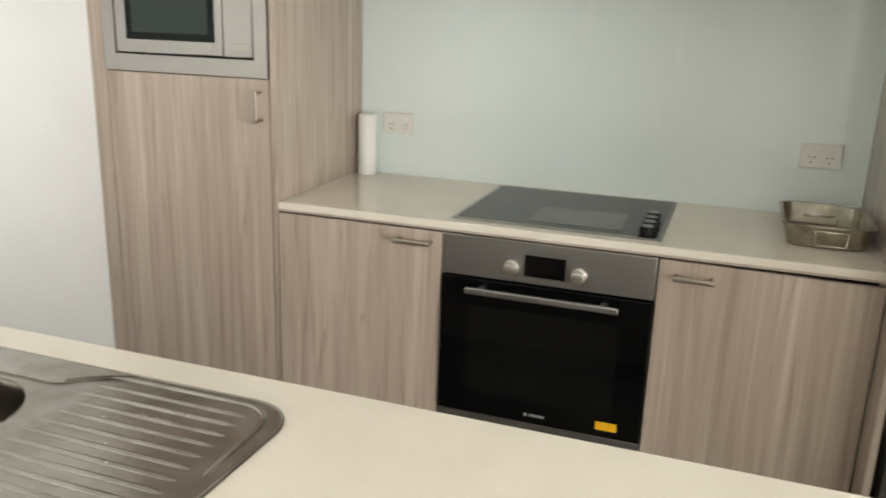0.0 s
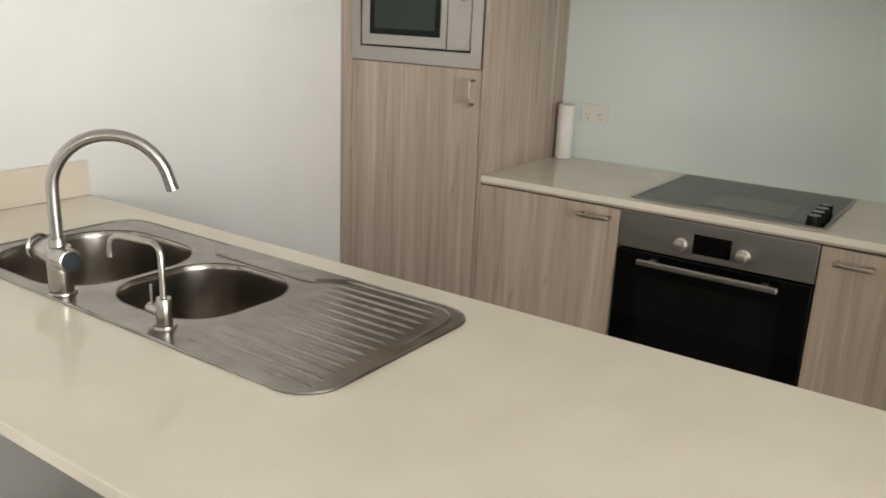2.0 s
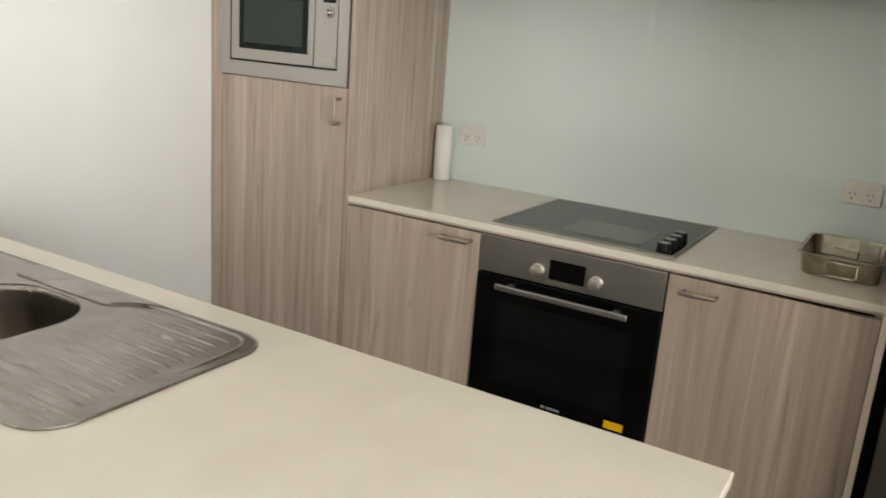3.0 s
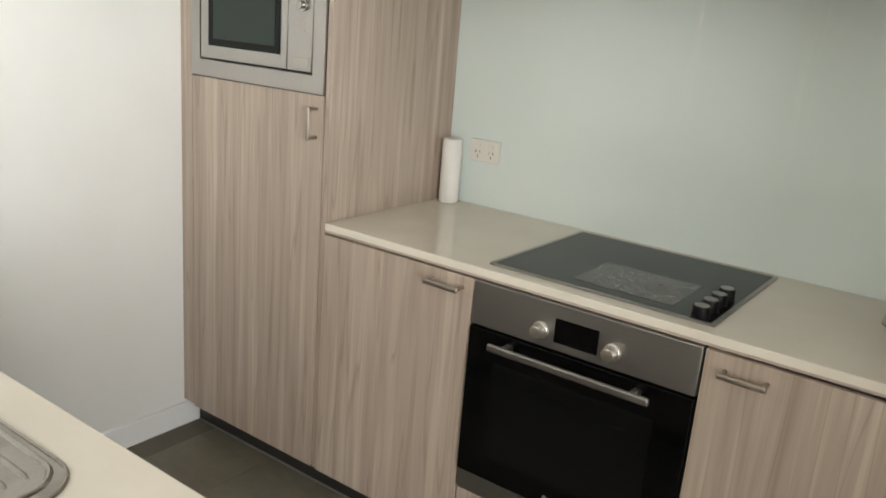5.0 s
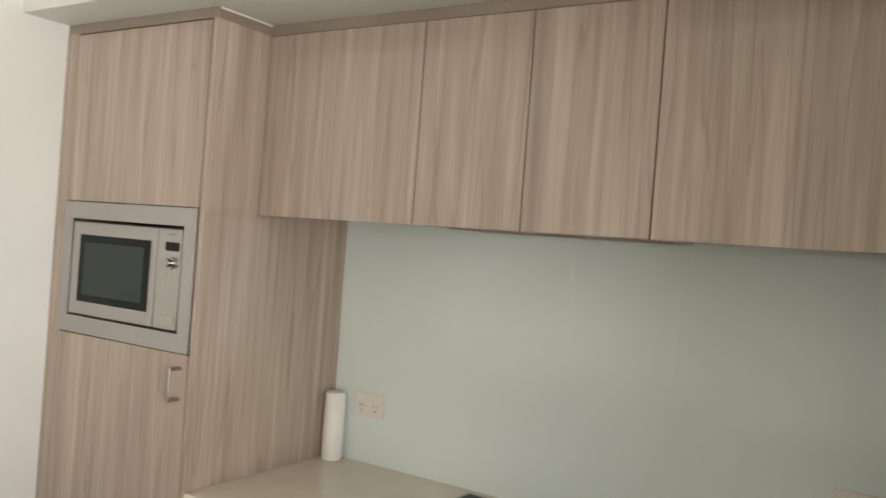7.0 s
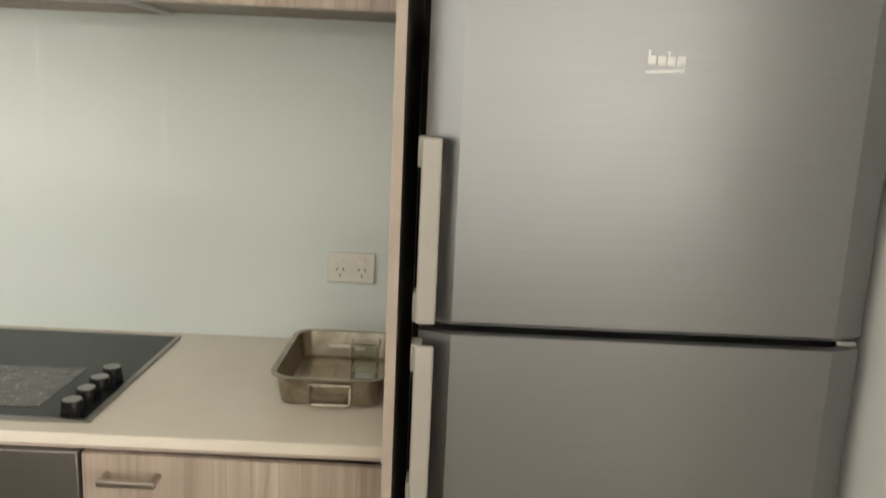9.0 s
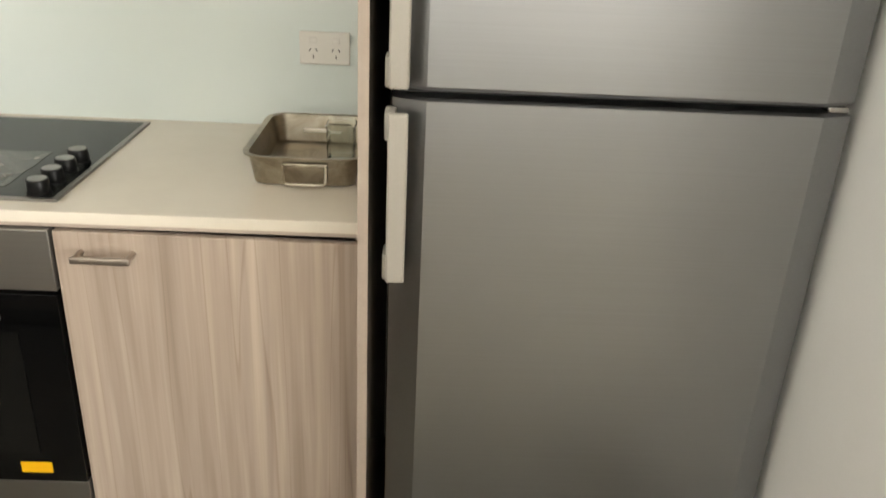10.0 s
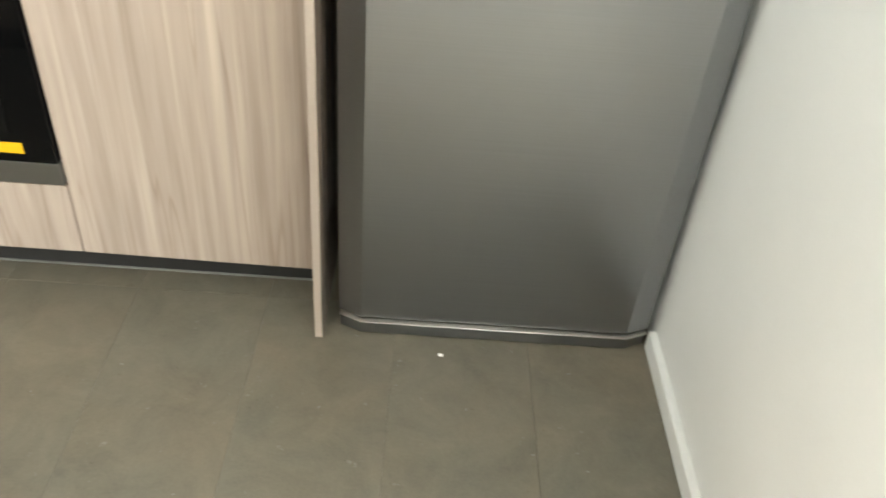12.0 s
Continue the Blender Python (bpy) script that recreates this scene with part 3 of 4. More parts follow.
part("board", box(1.6782, 1.6940, -0.7365, -0.001, 0.0, SOFFIT - 0.001), WOOD, ep)
part("edge_strip", box(1.6780, 1.6942, -0.738, -0.7367, 0.0, SOFFIT - 0.001), EDGE, ep, "light edge strip")


def wall_cabinet(x0, x1, label):
    c = thing("overhead_cabinet", ((x0 + x1) / 2, -0.2, 1.655), label, "cabinet", "overhead cabinets above the splashback")
    bm = bmesh.new()
    bx(bm, x0 + 0.001, x1 - 0.001, -0.389, -0.004, 1.665, 2.16)
    part("carcass", bm, CARCASS, c)
    door(c, x0 + 0.0015, x1 - 0.0015, 1.653, 2.163, y=-0.408)
    return c


wall_cabinet(0.0005, 0.535, "wide taupe woodgrain overhead cabinet by the pantry")
wall_cabinet(0.535, 0.836, "narrow taupe woodgrain overhead cabinet above the hob")
wall_cabinet(0.836, 1.142, "narrow taupe woodgrain overhead cabinet above the hob")
wall_cabinet(1.142, 1.6775, "wide taupe woodgrain overhead cabinet by the fridge")
co = tagged(link("cornice_strip", box(0.0035, 1.6775, -0.402, -0.004, 2.166, SOFFIT - 0.001), STRIP, base=(0.84, -0.2, 2.166)), "woodgrain scribe strip above the overhead cabinets", "cornice")

oc = thing("fridge_cabinet", (2.07, -0.35, 1.755), "taupe woodgrain cabinet above the fridge niche", "cabinet")
# carcass coloured near-black: the shade over the fridge is painted in
part("carcass", box(1.6950, EX - 0.001, -0.685, -0.004, 1.755, 2.16), NICHE_SHADE, oc, "underside coloured near-black for shade")
door(oc, 1.6960, 2.0695, 1.757, 2.163, y=-0.704)
door(oc, 2.0715, EX - 0.002, 1.757, 2.163, y=-0.704)
part("cornice", box(1.6950, EX - 0.001, -0.700, -0.004, 2.166, SOFFIT - 0.001), STRIP, oc)
# added sheet whose near-black colour stands for the shade behind the fridge
nl = thing("niche_shade_sheet", (2.07, -0.01, 0), "near-black sheet painting shade at the back of the fridge niche", "panel")
part("board", box(1.6950, EX - 0.001, -0.014, -0.001, 0.0, 1.754), NICHE_SHADE, nl)

# rangehood under the two middle cabinets
rh = thing("rangehood", (0.84, -0.17, 1.645), "slim silver rangehood under the overhead cabinets", "rangehood")
part("body", box(0.545, 1.133, -0.30, -0.04, 1.6550, 1.6645, bev=0.003), ALU, rh)
for x in (0.56, 0.845):
    fl = part("filter", box(x, x + 0.27, -0.285, -0.075, 1.6530, 1.6548), CARCASS, rh)
    for i in range(6):
        part("slat", box(x + 0.01, x + 0.26, -0.275 + i * 0.033, -0.257 + i * 0.033, 1.6520, 1.6529), HANDLE, fl)

# ---- fridge ----
fr = thing("fridge", (2.077, -0.4, 0), "two-door stainless steel fridge standing in its niche", "fridge")
FX0, FX1 = 1.726, 2.428
part("cabinet_body", box(FX0 + 0.006, FX1 - 0.004, -0.641, -0.06, 0.03, 1.672, bev=0.004), soft("grey_fridge_side", (0.10, 0.10, 0.10), (0.13, 0.13, 0.125), 0.45), fr, "dark grey side walls")


def fridge_door(z0, z1, name):
    """A door with a flat front and both upright edges turned back at a slant."""
    def section(d):
        return [(FX0 + d, -0.645), (FX0 + d, -0.689 + d), (FX0 + 0.052, -0.711 + d), (FX1 - 0.052, -0.711 + d), (FX1 - d, -0.689 + d), (FX1 - d, -0.645)]
    bm = bmesh.new()
    rings = [[bm.verts.new((x, y, z)) for x, y in section(d)] for d, z in ((0.004, z0), (0.0, z0 + 0.006), (0.0, z1 - 0.005), (0.007, z1))]
    for a, b in zip(rings, rings[1:]):
        for i in range(6):
            bm.faces.new((a[i], a[(i + 1) % 6], b[(i + 1) % 6], b[i]))
    bm.faces.new(rings[0])
    bm.faces.new(rings[-1])
    return part(name, bm, FRIDGE, fr, "brushed steel door with slanted edges")


def fridge_handle(parent, z0, z1):
    bm = bmesh.new()
    bx(bm, 1.722, 1.752, -0.738, -0.724, z0, z1, 0.004, 3)
    h = part("handle", bm, PALE_METAL, parent, "pale satin upright handle")
    for a, b in ((z0, z0 + 0.045), (z1 - 0.045, z1)):
        part("bracket", box(1.716, 1.7335, -0.7245, -0.684, a, b, bev=0.003), PALE_METAL, h)


up = fridge_door(1.160, 1.680, "freezer_door")
lo = fridge_door(0.041, 1.149, "fridge_door")
fridge_handle(up, 1.166, 1.450)
fridge_handle(lo, 0.854, 1.130)
part("door_gap", box(FX0 + 0.01, FX1 - 0.01, -0.672, -0.638, 1.1495, 1.1595), RUBBER, fr, "black seal between the doors")
part("gasket", box(FX0 + 0.01, FX1 - 0.01, -0.6445, -0.6415, 0.07, 1.67), RUBBER, fr)
bm = bmesh.new()
bx(bm, 2.385, 2.418, -0.700, -0.66, 1.1495, 1.1590, 0.003)
part("hinge", bm, CHROME, fr, "small metal hinge")
bm = bmesh.new()
prism(bm, [(FX0 + 0.004, -0.60), (FX0 + 0.004, -0.693), (FX0 + 0.052, -0.715), (FX1 - 0.052, -0.715), (FX1 - 0.004, -0.693), (FX1 - 0.004, -0.60)], 0.003, 0.0366)
part("plinth", bm, FRIDGE, fr, "grey plinth strip")
bm = bmesh.new()
prism(bm, [(FX0 + 0.002, -0.60), (FX0 + 0.002, -0.697), (FX0 + 0.052, -0.720), (FX1 - 0.052, -0.720), (FX1 - 0.002, -0.697), (FX1 - 0.002, -0.60)], 0.0368, 0.0388)
tube(bm, [(FX0 + 0.003, -0.6975, 0.0378), (FX0 + 0.052, -0.7200, 0.0378), (FX1 - 0.052, -0.7200, 0.0378), (FX1 - 0.003, -0.6975, 0.0378)], 0.0011, 8)
part("plinth_trim", bm, BRIGHT, fr, "bright metal trim line")
for x in (FX0 + 0.04, FX1 - 0.03):
    for y in (-0.65, -0.12):
        bm = bmesh.new()
        cyl(bm, (x, y, 0.0), (x, y, 0.031), 0.016, 0.012, seg=16)
        part("foot", bm, BLACK, fr)
bm = bmesh.new()
for x, top in ((2.046, 1.589), (2.0605, 1.582), (2.0745, 1.589), (2.089, 1.582)):
    bx(bm, x, x + 0.0125, -0.7128, -0.7108, 1.5685, 1.582, 0.0009, 2)
    if top > 1.585:
        bx(bm, x, x + 0.0036, -0.7128, -0.7108, 1.5815, top, 0.0009, 2)
before = set(bm.verts)
bx(bm, 2.043, 2.101, -0.7128, -0.7108, 1.5575, 1.5620, 0.0009, 2)
bmesh.ops.rotate(bm, verts=[v for v in bm.verts if v not in before], cent=(2.072, -0.712, 1.56), matrix=Matrix.Rotation(radians(-4), 3, "Y"))
part("badge", bm, WHITE_PRINT, up, "small white badge")

# ---- island bench ----
IX1, IY0, IY1 = 1.545, -2.542, -1.700
SX0, SX1, SY0, SY1 = -0.345, 0.748, -2.246, -1.775
isl = thing("island_bench", (0.44, -2.1, 0), "island bench with cream stone top against the wall", "island bench")
part("stone_top", ease_edges(plate(bmesh.new(), [(WX + 0.001, IY0), (IX1, IY0), (IX1, IY1), (WX + 0.001, IY1)], [rrect(SX0 + 0.015, SX1 - 0.015, SY0 + 0.015, SY1 - 0.015, 0.06)], 0.879, CT)), STONE, isl, "cream engineered stone top")
part("back_panel", box(WX + 0.001, IX1 - 0.03, -2.318, -2.30, 0.0, 0.878), GREY_PANEL, isl, "dark grey-brown back panel")
part("end_panel", box(IX1 - 0.03, IX1 - 0.012, -2.318, IY1 - 0.012, 0.0, 0.878), WOOD, isl)
part("kickboard", box(WX + 0.001, IX1 - 0.03, -1.79, -1.775, 0.0, 0.10), KICK, isl, "black kickboard")
n_doors = 4
for i in range(n_doors):
    a = WX + 0.02 + i * (IX1 - 0.05 - WX) / n_doors
    b = WX + 0.02 + (i + 1) * (IX1 - 0.05 - WX) / n_doors
    part("door", box(a + 0.0015, b - 0.0015, -1.730, -1.712, 0.10, 0.868, bev=0.0012, seg=1), WOOD, isl)
bm = bmesh.new()
bx(bm, WX + 0.002, IX1 - 0.03, -1.775, -1.735, 0.10, 0.116)
part("carcass", bm, CARCASS, isl)

# tiled upstand on the wall at the end of the bench
ups = thing("upstand", (WX, -2.1, CT), "low cream tiled upstand where bench meets wall", "upstand")
part("grout", box(WX + 0.0005, WX + 0.0122, IY0 + 0.003, IY1 - 0.005, CT + 0.0005, 1.002), GROUT, ups)
for y1, y0 in ((-1.703, -1.999), (-2.001, -2.299), (-2.301, -2.539)):
    part("tile", box(WX + 0.0123, WX + 0.0145, y0, y1, CT + 0.001, 1.004, bev=0.0006, seg=1), UPSTAND, ups)

# sink with two bowls and a ribbed drainer
sk = thing("sink", (0.2, -2.01, CT), "worn stainless steel double bowl sink with ribbed drainer", "sink")
B1 = rrect(-0.302, 0.070, -2.212, -1.850, 0.125, 10)
B2 = rrect(0.088, 0.387, -2.170, -1.868, 0.11, 10)
Z = CT + 0.0035
bm = plate(bmesh.new(), rrect(SX0 + 0.006, SX1 - 0.006, SY0 + 0.006, SY1 - 0.006, 0.07, 10), [B1, B2], Z - 0.002, Z, open_below=True)
part("deck", bm, SINK, sk)
rim = [(x, y, Z - 0.001) for x, y in rrect(SX0 + 0.006, SX1 - 0.006, SY0 + 0.006, SY1 - 0.006, 0.07, 10)]
part("rolled_rim", tube(bmesh.new(), rim, 0.0032, 8, True), SINK, sk)


def bowl(outline, depth, name):
    cx = sum(p[0] for p in outline) / len(outline)
    cy = sum(p[1] for p in outline) / len(outline)
    bm = bmesh.new()
    rings = []
    for s, z in ((1.012, 0.0005), (0.995, -0.004), (0.985, -0.015), (0.965, -depth * 0.6), (0.94, -depth * 0.85), (0.88, -depth * 0.96), (0.78, -depth), (0.16, -depth - 0.004)):
        rings.append([bm.verts.new((cx + (x - cx) * s, cy + (y - cy) * s, Z + z)) for x, y in outline])
    for a, b in zip(rings, rings[1:]):
        for i in range(len(a)):
            j = (i + 1) % len(a)
            bm.faces.new((a[i], a[j], b[j], b[i]))
    bm.faces.new(rings[-1])
    b = part(name, bm, BOWL_LIT, sk, "deep rounded steel bowl")
    w = bmesh.new()
    cyl(w, (cx, cy, Z - depth - 0.006), (cx, cy, Z - depth + 0.001), 0.042, seg=28)
    wp = part("waste", w, CHROME, b, "round basket waste")
    g = bmesh.new()
    for i in range(8):
        a = 2 * math.pi * i / 8
        cyl(g, (cx + 0.024 * math.cos(a), cy + 0.024 * math.sin(a), Z - depth + 0.001), (cx + 0.024 * math.cos(a), cy + 0.024 * math.sin(a), Z - depth + 0.0016), 0.005, seg=8)
    part("strainer_hole", g, SLOT, b, "dark strainer holes")


bowl(B1, 0.17, "bowl")
bowl(B2, 0.16, "bowl")
for i in range(14):
    yy = -2.203 + i * 0.0288
    x0 = 0.412 + 0.006 * (i % 3) if i < 5 or i > 10 else 0.418 + 0.004 * (i % 2)
    x1 = 0.712 - 0.0022 * i
    bm = bmesh.new()
    tube(bm, [(x0, yy, Z - 0.0066), (x0 + 0.020, yy, Z - 0.0046), (0.52, yy, Z - 0.0036), (x1 - 0.020, yy, Z - 0.0034), (x1, yy, Z - 0.0066)], 0.0066, 12)
    part("drainer_rib", bm, SINK, sk)
# raised ledge behind the bowls, running out into a lip round the far corner of the drainer
bm = bmesh.new()
prism(bm, [(0.052, -1.786), (0.056, -1.838), (0.074, -1.853), (0.352, -1.853), (0.374, -1.844), (0.396, -1.814), (0.424, -1.799), (0.456, -1.794), (0.456, -1.786)], Z - 0.001, Z + 0.0050)
top = [e for e in bm.edges if all(v.co.z > Z + 0.002 for v in e.verts)]
bmesh.ops.bevel(bm, geom=top, offset=0.0036, segments=3, affect="EDGES", profile=0.5)
part("ledge", bm, SINK, sk, "raised steel ledge behind the bowls")
bm = bmesh.new()
line = [(0.40, -1.803), (0.43, -1.796), (0.66, -1.796)]
line += [(0.66 + 0.055 * math.sin(radians(a)), -1.851 + 0.055 * math.cos(radians(a))) for a in range(15, 91, 15)]
line += [(0.717, -1.92), (0.718, -1.98)]
tube(bm, [(x, y, Z - 0.0022 - (0.003 if k == len(line) - 1 else 0)) for k, (x, y) in enumerate(line)], 0.0056, 10)
part("drainer_lip", bm, SINK, sk, "raised lip round the drainer")
specks = random.Random(12)
bm = bmesh.new()
for k in range(8):
    x, y, r = specks.uniform(0.43, 0.70), specks.uniform(-2.21, -1.84), specks.uniform(0.0006, 0.0014)
    bmesh.ops.create_icosphere(bm, subdivisions=1, radius=r, matrix=Matrix.Translation((x, y, Z + 0.0028)) @ Matrix.Diagonal((1, 1.4, 0.5, 1)))
tagged(link("dried_crumbs", bm, PAPER, base=(0.56, -2.0, Z)), "tiny pale dried crumbs on the sink drainer", "crumbs", kind="stuff")

# mixer tap
tp = thing("mixer_tap", (0.055, -2.213, CT), "brushed nickel gooseneck mixer tap at the sink", "tap")
T = Vector((0.055, -2.213, 0))
bm = bmesh.new()
cyl(bm, T + Vector((0, 0, Z)), T + Vector((0, 0, Z + 0.006)), 0.029, 0.027, seg=32, bev=0.001)
cyl(bm, T + Vector((0, 0, Z + 0.006)), T + Vector((0, 0, 0.998)), 0.0235, seg=32, bev=0.002)
part("body", bm, CHROME, tp)
bm = bmesh.new()
cyl(bm, T + Vector((0, 0, 0.994)), T + Vector((0, 0, 1.014)), 0.0165, 0.014, seg=24)
way = Vector((0.148, 0.153, 0)).normalized()
R = 0.1065
pts = [T + Vector((0, 0, 1.0)), T + Vector((0, 0, 1.05)), T + Vector((0, 0, 1.104))]
pts += [T + way * (R - R * math.cos(radians(a))) + Vector((0, 0, 1.106 + R * math.sin(radians(a)))) for a in range(8, 169, 8)]
pts.append(pts[-1] + (pts[-1] - pts[-2]).normalized() * 0.022)
tube(bm, pts, 0.0118, 16)
part("spout", bm, CHROME, tp, "tall curved spout")
bm = bmesh.new()
cyl(bm, T + Vector((-0.072, 0.006, 0.978)), T + Vector((0.048, -0.004, 0.978)), 0.0225, seg=32, bev=0.003)
barrel = part("cross_barrel", bm, CHROME, tp)
bm = bmesh.new()
cyl(bm, T + Vector((0.048, -0.004, 0.978)), T + Vector((0.050, -0.0042, 0.978)), 0.0185, seg=32)
part("end_cap", bm, CAP_STEEL, barrel, "dark bluish end cap")
lv = bmesh.new()
loop = [T + Vector((-0.082, 0.006, 0.980)) + 0.024 * Vector((0.15 * math.cos(radians(a)), -math.cos(radians(a)), math.sin(radians(a)))) for a in range(0, 360, 20)]
tube(lv, loop, 0.0035, 8, True)
cyl(lv, T + Vector((-0.086, 0.006, 0.978)), T + Vector((-0.072, 0.006, 0.978)), 0.018, seg=24, bev=0.002)
part("lever", lv, CHROME, tp, "loop lever")

# filter tap
ft = thing("filter_tap", (0.347, -2.195, CT), "slender brushed nickel water filter tap", "tap")
F = Vector((0.347, -2.195, 0))
bm = bmesh.new()
cyl(bm, F + Vector((0, 0, Z)), F + Vector((0, 0, Z + 0.005)), 0.021, 0.019, seg=28)
cyl(bm, F + Vector((0, 0, Z + 0.005)), F + Vector((0, 0, 0.958)), 0.0145, 0.0135, seg=28, bev=0.0015)
part("body", bm, CHROME, ft)
arm = Vector((-0.985, -0.17, 0)).normalized()
pts = [F + Vector((0, 0, 0.955)), F + Vector((0, 0, 1.0)), F + Vector((0, 0, 1.036))]
pts += [F + arm * (0.02 - 0.02 * math.cos(radians(a))) + Vector((0, 0, 1.036 + 0.02 * math.sin(radians(a)))) for a in (30, 60, 90)]
pts += [F + arm * 0.075 + Vector((0, 0, 1.056))]
pts += [F + arm * (0.095 + 0.024 * math.sin(radians(a))) + Vector((0, 0, 1.032 + 0.024 * math.cos(radians(a)))) for a in (0, 30, 60, 90)]
pts.append(pts[-1] - Vector((0, 0, 0.018)))
part("spout", tube(bmesh.new(), pts, 0.0058, 12), CHROME, ft, "thin bent spout")
bm = bmesh.new()
cyl(bm, F + Vector((-0.042, 0.0, 0.930)), F + Vector((-0.010, 0, 0.930)), 0.0105, seg=20, bev=0.0015)
valve = part("valve", bm, CHROME, ft)
bm = bmesh.new()
cyl(bm, F + Vector((-0.033, 0, 0.938)), F + Vector((-0.033, 0, 0.975)), 0.0032, seg=12)
part("pin", bm, CHROME, valve, "thin lever pin")

# ---- small things on the worktop ----
rl = thing("paper_towel_roll", (0.046, -0.055, CT), "slim white paper towel roll standing on worktop", "paper towel")
c = Vector((0.046, -0.055, 0))
bm = bmesh.new()
prof = [(0.030, CT + 0.0005), (0.0335, CT + 0.004), (0.0335, 1.112), (0.031, 1.116), (0.016, 1.116), (0.016, 1.09)]
rings = [[bm.verts.new((c.x + r * math.cos(2 * math.pi * k / 36), c.y + r * math.sin(2 * math.pi * k / 36), z)) for k in range(36)] for r, z in prof]
for a, b in zip(rings, rings[1:]):
    for i in range(36):
        bm.faces.new((a[i], a[(i + 1) % 36], b[(i + 1) % 36], b[i]))
bm.faces.new(rings[0])
part("paper", bm, PAPER, rl)
bm = bmesh.new()
cyl(bm, (c.x, c.y, CT + 0.002), (c.x, c.y, 1.108), 0.0158, seg=24)
part("core", bm, CARD, rl, "cardboard core")


def socket(x, z):
    s = thing("power_outlet", (x, -0.006, z), "white double power outlet on the splashback", "power outlet", "outlets on the splashback")
    pl = part("plate", box(x - 0.0575, x + 0.0575, -0.0155, -0.0065, z - 0.037, z + 0.037, bev=0.0025), WHITE_PLASTIC, s)
    for dx in (-0.026, 0.026):
        bm = bmesh.new()
        bx(bm, x + dx - 0.009, x + dx + 0.009, -0.0185, -0.0157, z + 0.011, z + 0.025, 0.0012)
        part("switch", bm, WHITE_PLASTIC, pl, "small rocker switch")
        for ox, oz, lean in ((-0.0075, -0.004, 0.5), (0.0075, -0.004, -0.5), (0.0, -0.019, 0.0)):
            b2 = box(-0.0011, 0.0011, -0.0163, -0.0157, -0.004, 0.004)
            bmesh.ops.rotate(b2, verts=b2.verts, cent=(0, 0, 0), matrix=Matrix.Rotation(lean, 3, "Y"))
            bmesh.ops.translate(b2, verts=b2.verts, vec=(x + dx + ox, 0, z + oz))
            part("slot", b2, SLOT, pl)
    return s


socket(0.149, 1.086)
socket(1.541, 1.086)

# roasting pan with a glass in it
rp = thing("roasting_pan", (1.555, -0.27, CT), "tarnished steel roasting pan with wire handles", "roasting pan")


def tray_ring(bm, d, z):
    return [bm.verts.new((x, y, z)) for x, y in rrect(1.442 + d, 1.656 - d, -0.440 + d, -0.135 - d, 0.035 - min(d, 0.02), 6)]


bm = bmesh.new()
rings = [tray_ring(bm, d, CT + z) for d, z in ((0.018, 0.0008), (0.010, 0.004), (0.0, 0.058), (-0.010, 0.060), (-0.010, 0.063), (0.001, 0.062), (0.012, 0.006), (0.020, 0.003))]
for a, b in zip(rings, rings[1:]):
    for i in range(len(a)):
        bm.faces.new((a[i], a[(i + 1) % len(a)], b[(i + 1) % len(a)], b[i]))
bm.faces.new(rings[0])
bm.faces.new(rings[-1])
part("tray", bm, TIN, rp)
for y, s in ((-0.440, -1), (-0.135, 1)):
    pts = [(1.514, y, CT + 0.046), (1.514, y + s * 0.009, CT + 0.046), (1.514, y + s * 0.012, CT + 0.018), (1.520, y + s * 0.012, CT + 0.012),
           (1.588, y + s * 0.012, CT + 0.012), (1.594, y + s * 0.012, CT + 0.018), (1.594, y + s * 0.009, CT + 0.046), (1.594, y, CT + 0.046)]
    part("wire_handle", tube(bmesh.new(), pts, 0.0036, 8), TIN, rp, "folded wire handle")
    part("handle_plate", box(1.512, 1.596, min(y, y + s * 0.006), max(y, y + s * 0.006), CT + 0.042, CT + 0.051, bev=0.002, seg=2), TIN, rp)
# bright bar set against the inner face of the far wall
part("inner_strip", box(1.508, 1.592, -0.1475, -0.1415, CT + 0.026, CT + 0.034, bev=0.0015), BRIGHT, rp, "bright strip on the inside of the far wall")

gl = thing("glass_tumbler", (1.607, -0.29, CT + 0.0035), "square clear glass tumbler standing in roasting pan", "glass")
bm = bmesh.new()
rings = []
profile = [(0.022, 0.0), (0.027, 0.003)]
profile += [(0.028 + 0.0005 * math.sin(k * 1.9), 0.008 + k * 0.0075) for k in range(10)]
profile += [(0.0305, 0.086), (0.0285, 0.087)]
profile += [(0.0264 + 0.0004 * math.sin(k * 1.1 + 0.7), 0.008 + k * 0.0075) for k in range(9, 0, -1)]
profile += [(0.018, 0.011)]
for w, z in profile:
    rings.append([bm.verts.new((x, y, CT + 0.0035 + z + (0.004 * math.cos(6 * math.atan2(y + 0.29, x - 1.607)) if z > 0.085 else 0))) for x, y in rrect(1.607 - w, 1.607 + w, -0.29 - w, -0.29 + w, w * 0.35, 5)])
for a, b in zip(rings, rings[1:]):
    for i in range(len(a)):
        bm.faces.new((a[i], a[(i + 1) % len(a)], b[(i + 1) % len(a)], b[i]))
bm.faces.new(rings[0])
bm.faces.new(rings[-1])
part("vessel", bm, GLASS, gl)

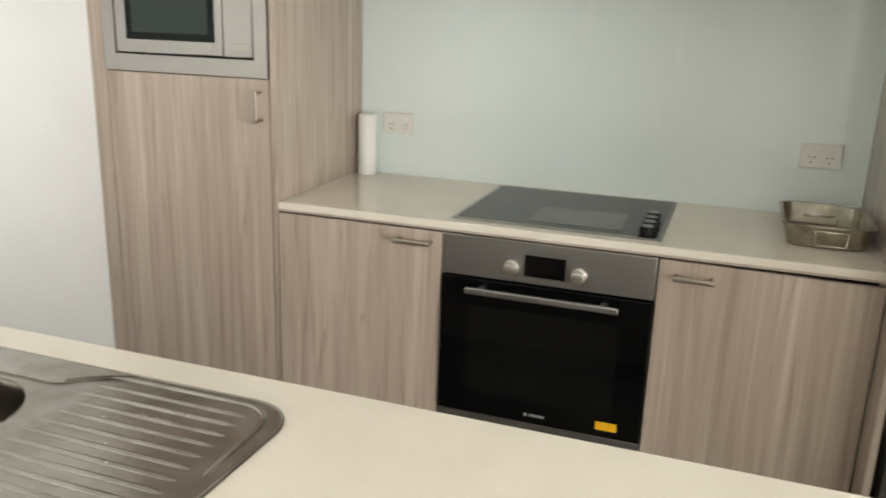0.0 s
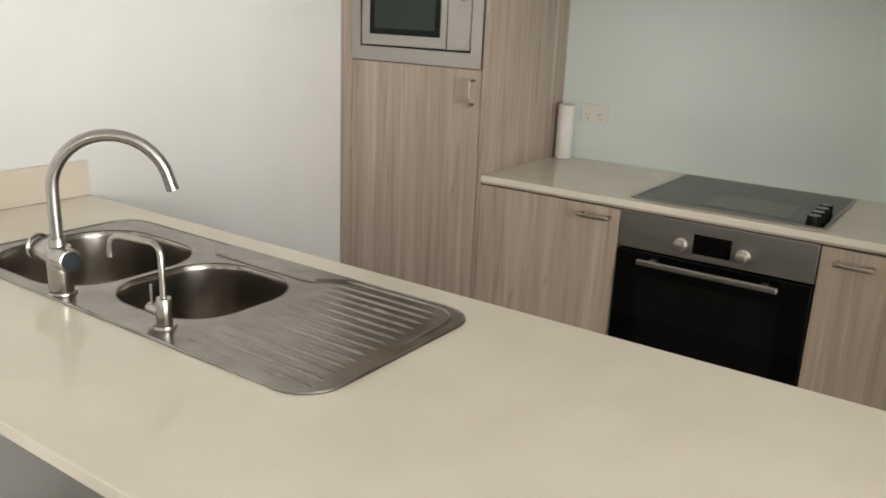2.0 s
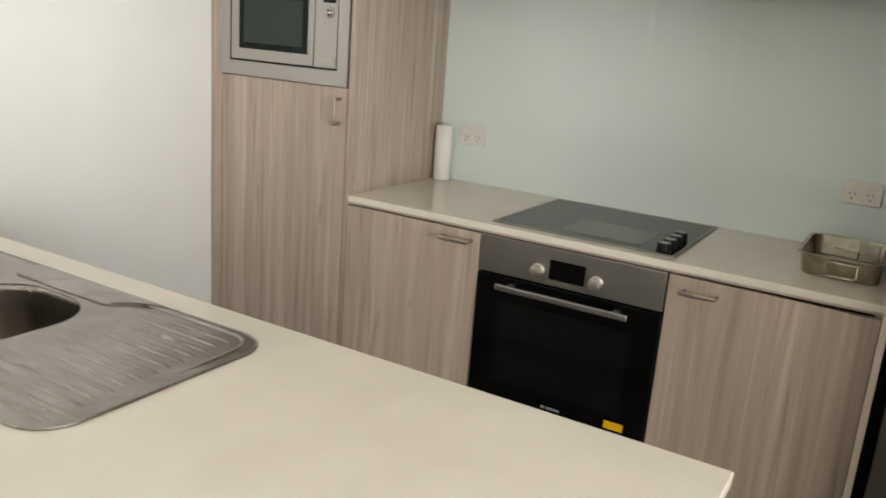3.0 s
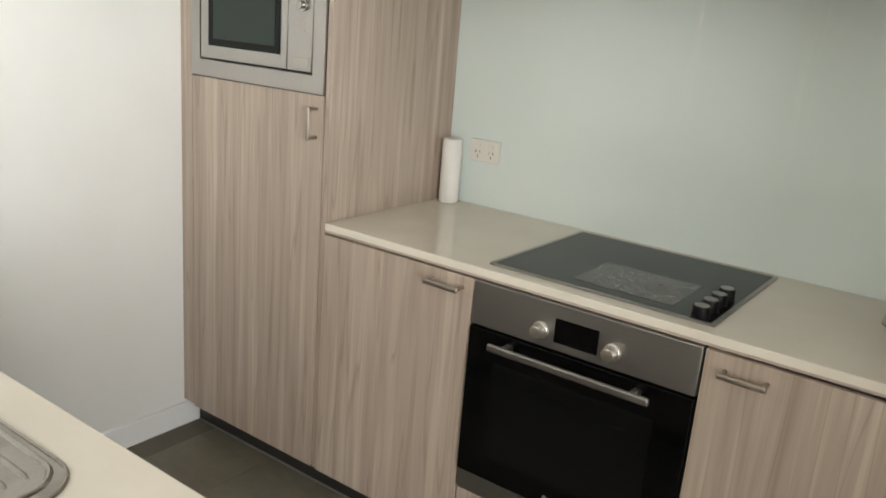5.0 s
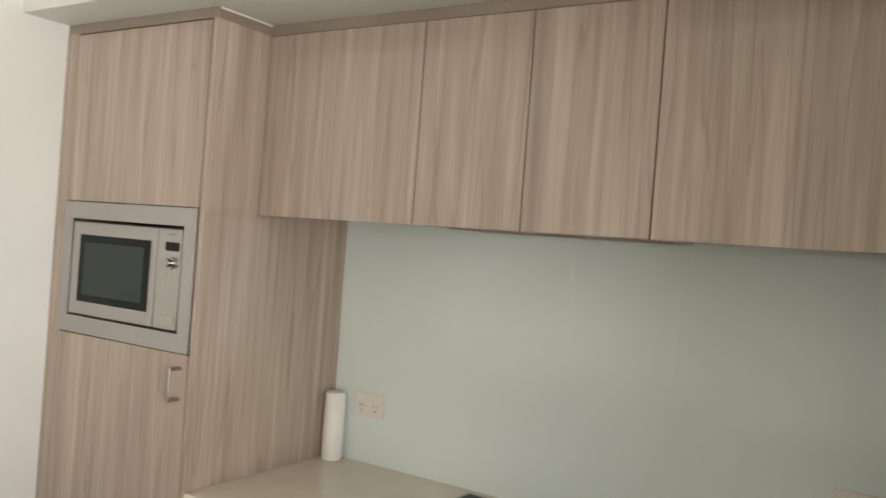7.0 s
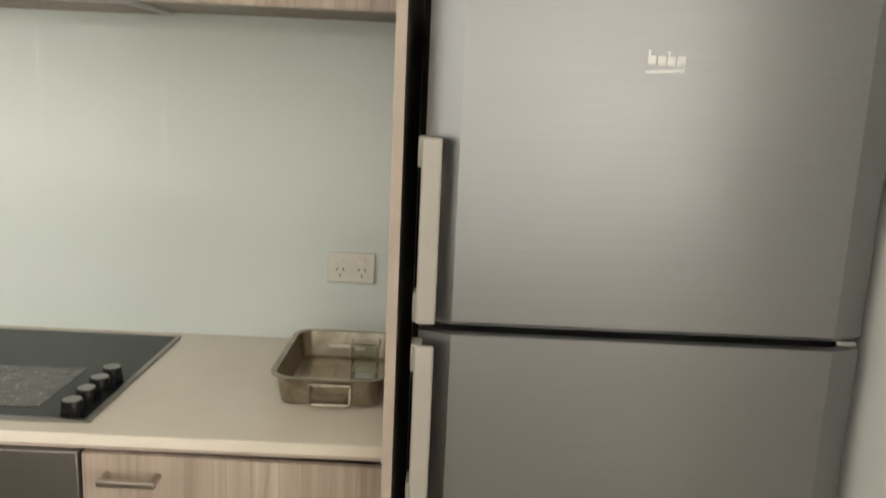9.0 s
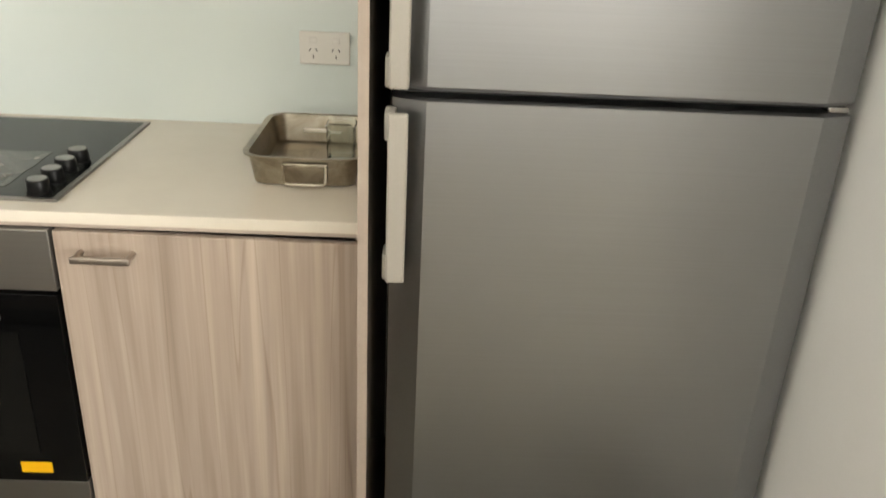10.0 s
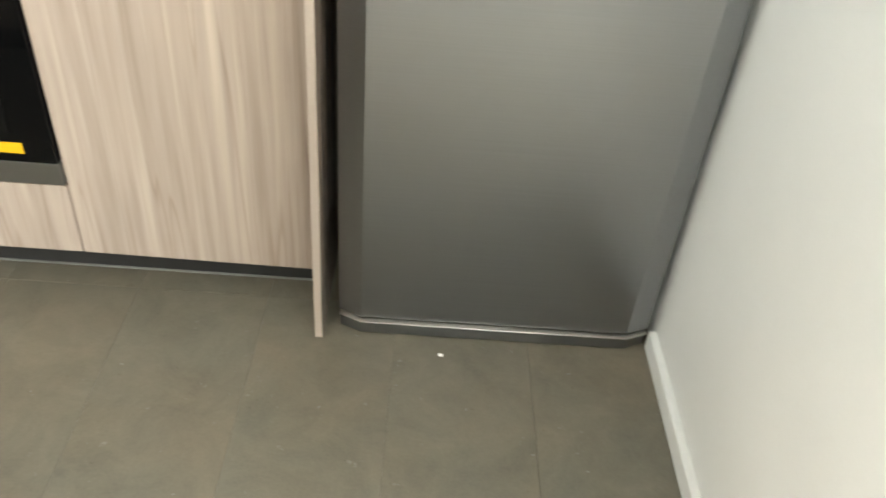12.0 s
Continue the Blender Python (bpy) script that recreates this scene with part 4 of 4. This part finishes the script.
# silicone bead where the kickboards meet the floor
structure("kick_seal", box(WX + 0.015, 1.677, -0.5505, -0.5465, 0.0, 0.004), SEAL, "thin grey silicone line along the kickboards", "sealant")

# ---- floor: slab and tiles ----
floor = structure("floor", box(WX - 0.12, ROOM_E + 0.12, ROOM_S - 0.12, 0.12, -0.12, -0.0015), FLOOR_GROUT, "taupe rectangular porcelain floor tiles with dark joints", "floor")
TW, TL, GAP = 0.3015, 0.602, 0.0009
tile_bm = box(-TW / 2 + GAP / 2, TW / 2 - GAP / 2, -TL / 2 + GAP / 2, TL / 2 - GAP / 2, -0.009, 0.0, bev=0.0005, seg=1)
tile_me = bpy.data.meshes.new("tile")
tile_bm.to_mesh(tile_me)
tile_bm.free()
tile_me.materials.append(TILE)
rng = random.Random(4)
for i in range(-6, 14):
    for j in range(-11, 1):
        cx, cy = 1.252 + (i + 0.5) * TW, -0.013 + (j + 0.5) * TL
        if not (WX - TW / 2 < cx < ROOM_E - 0.1 and ROOM_S - 0.2 < cy < 0.3):
            continue
        if cx > EX and cy > NIB - 0.1:
            continue
        t = new("tile", tile_me)
        t.parent = floor
        t.location = (cx, cy, rng.uniform(-0.0003, 0.0002))

# crumb and fine debris on the floor
cr = bmesh.new()
bx(cr, 1.9545, 1.9655, -0.775, -0.767, 0.0002, 0.003, 0.001, 1)
tagged(link("crumb", cr, PAPER, base=(1.96, -0.77, 0)), "tiny white crumb lying on the floor tiles", "crumb")
db = bmesh.new()
for k in range(26):
    x, y = rng.uniform(0.75, 2.4), rng.uniform(-1.25, -0.62)
    w, d, a = rng.uniform(0.0005, 0.0012), rng.uniform(0.001, 0.0035 if k % 9 else 0.018), rng.uniform(0, 3.14)
    before = set(db.verts)
    bx(db, -w, w, -d, d, 0.0002, 0.0009)
    vs = [v for v in db.verts if v not in before]
    bmesh.ops.rotate(db, verts=vs, cent=(0, 0, 0), matrix=Matrix.Rotation(a, 3, "Z"))
    bmesh.ops.translate(db, verts=vs, vec=(x, y, 0))
tagged(link("floor_debris", db, SEAL, base=(1.6, -0.9, 0)), "fine pale dust specks scattered over the floor", "debris", kind="stuff")
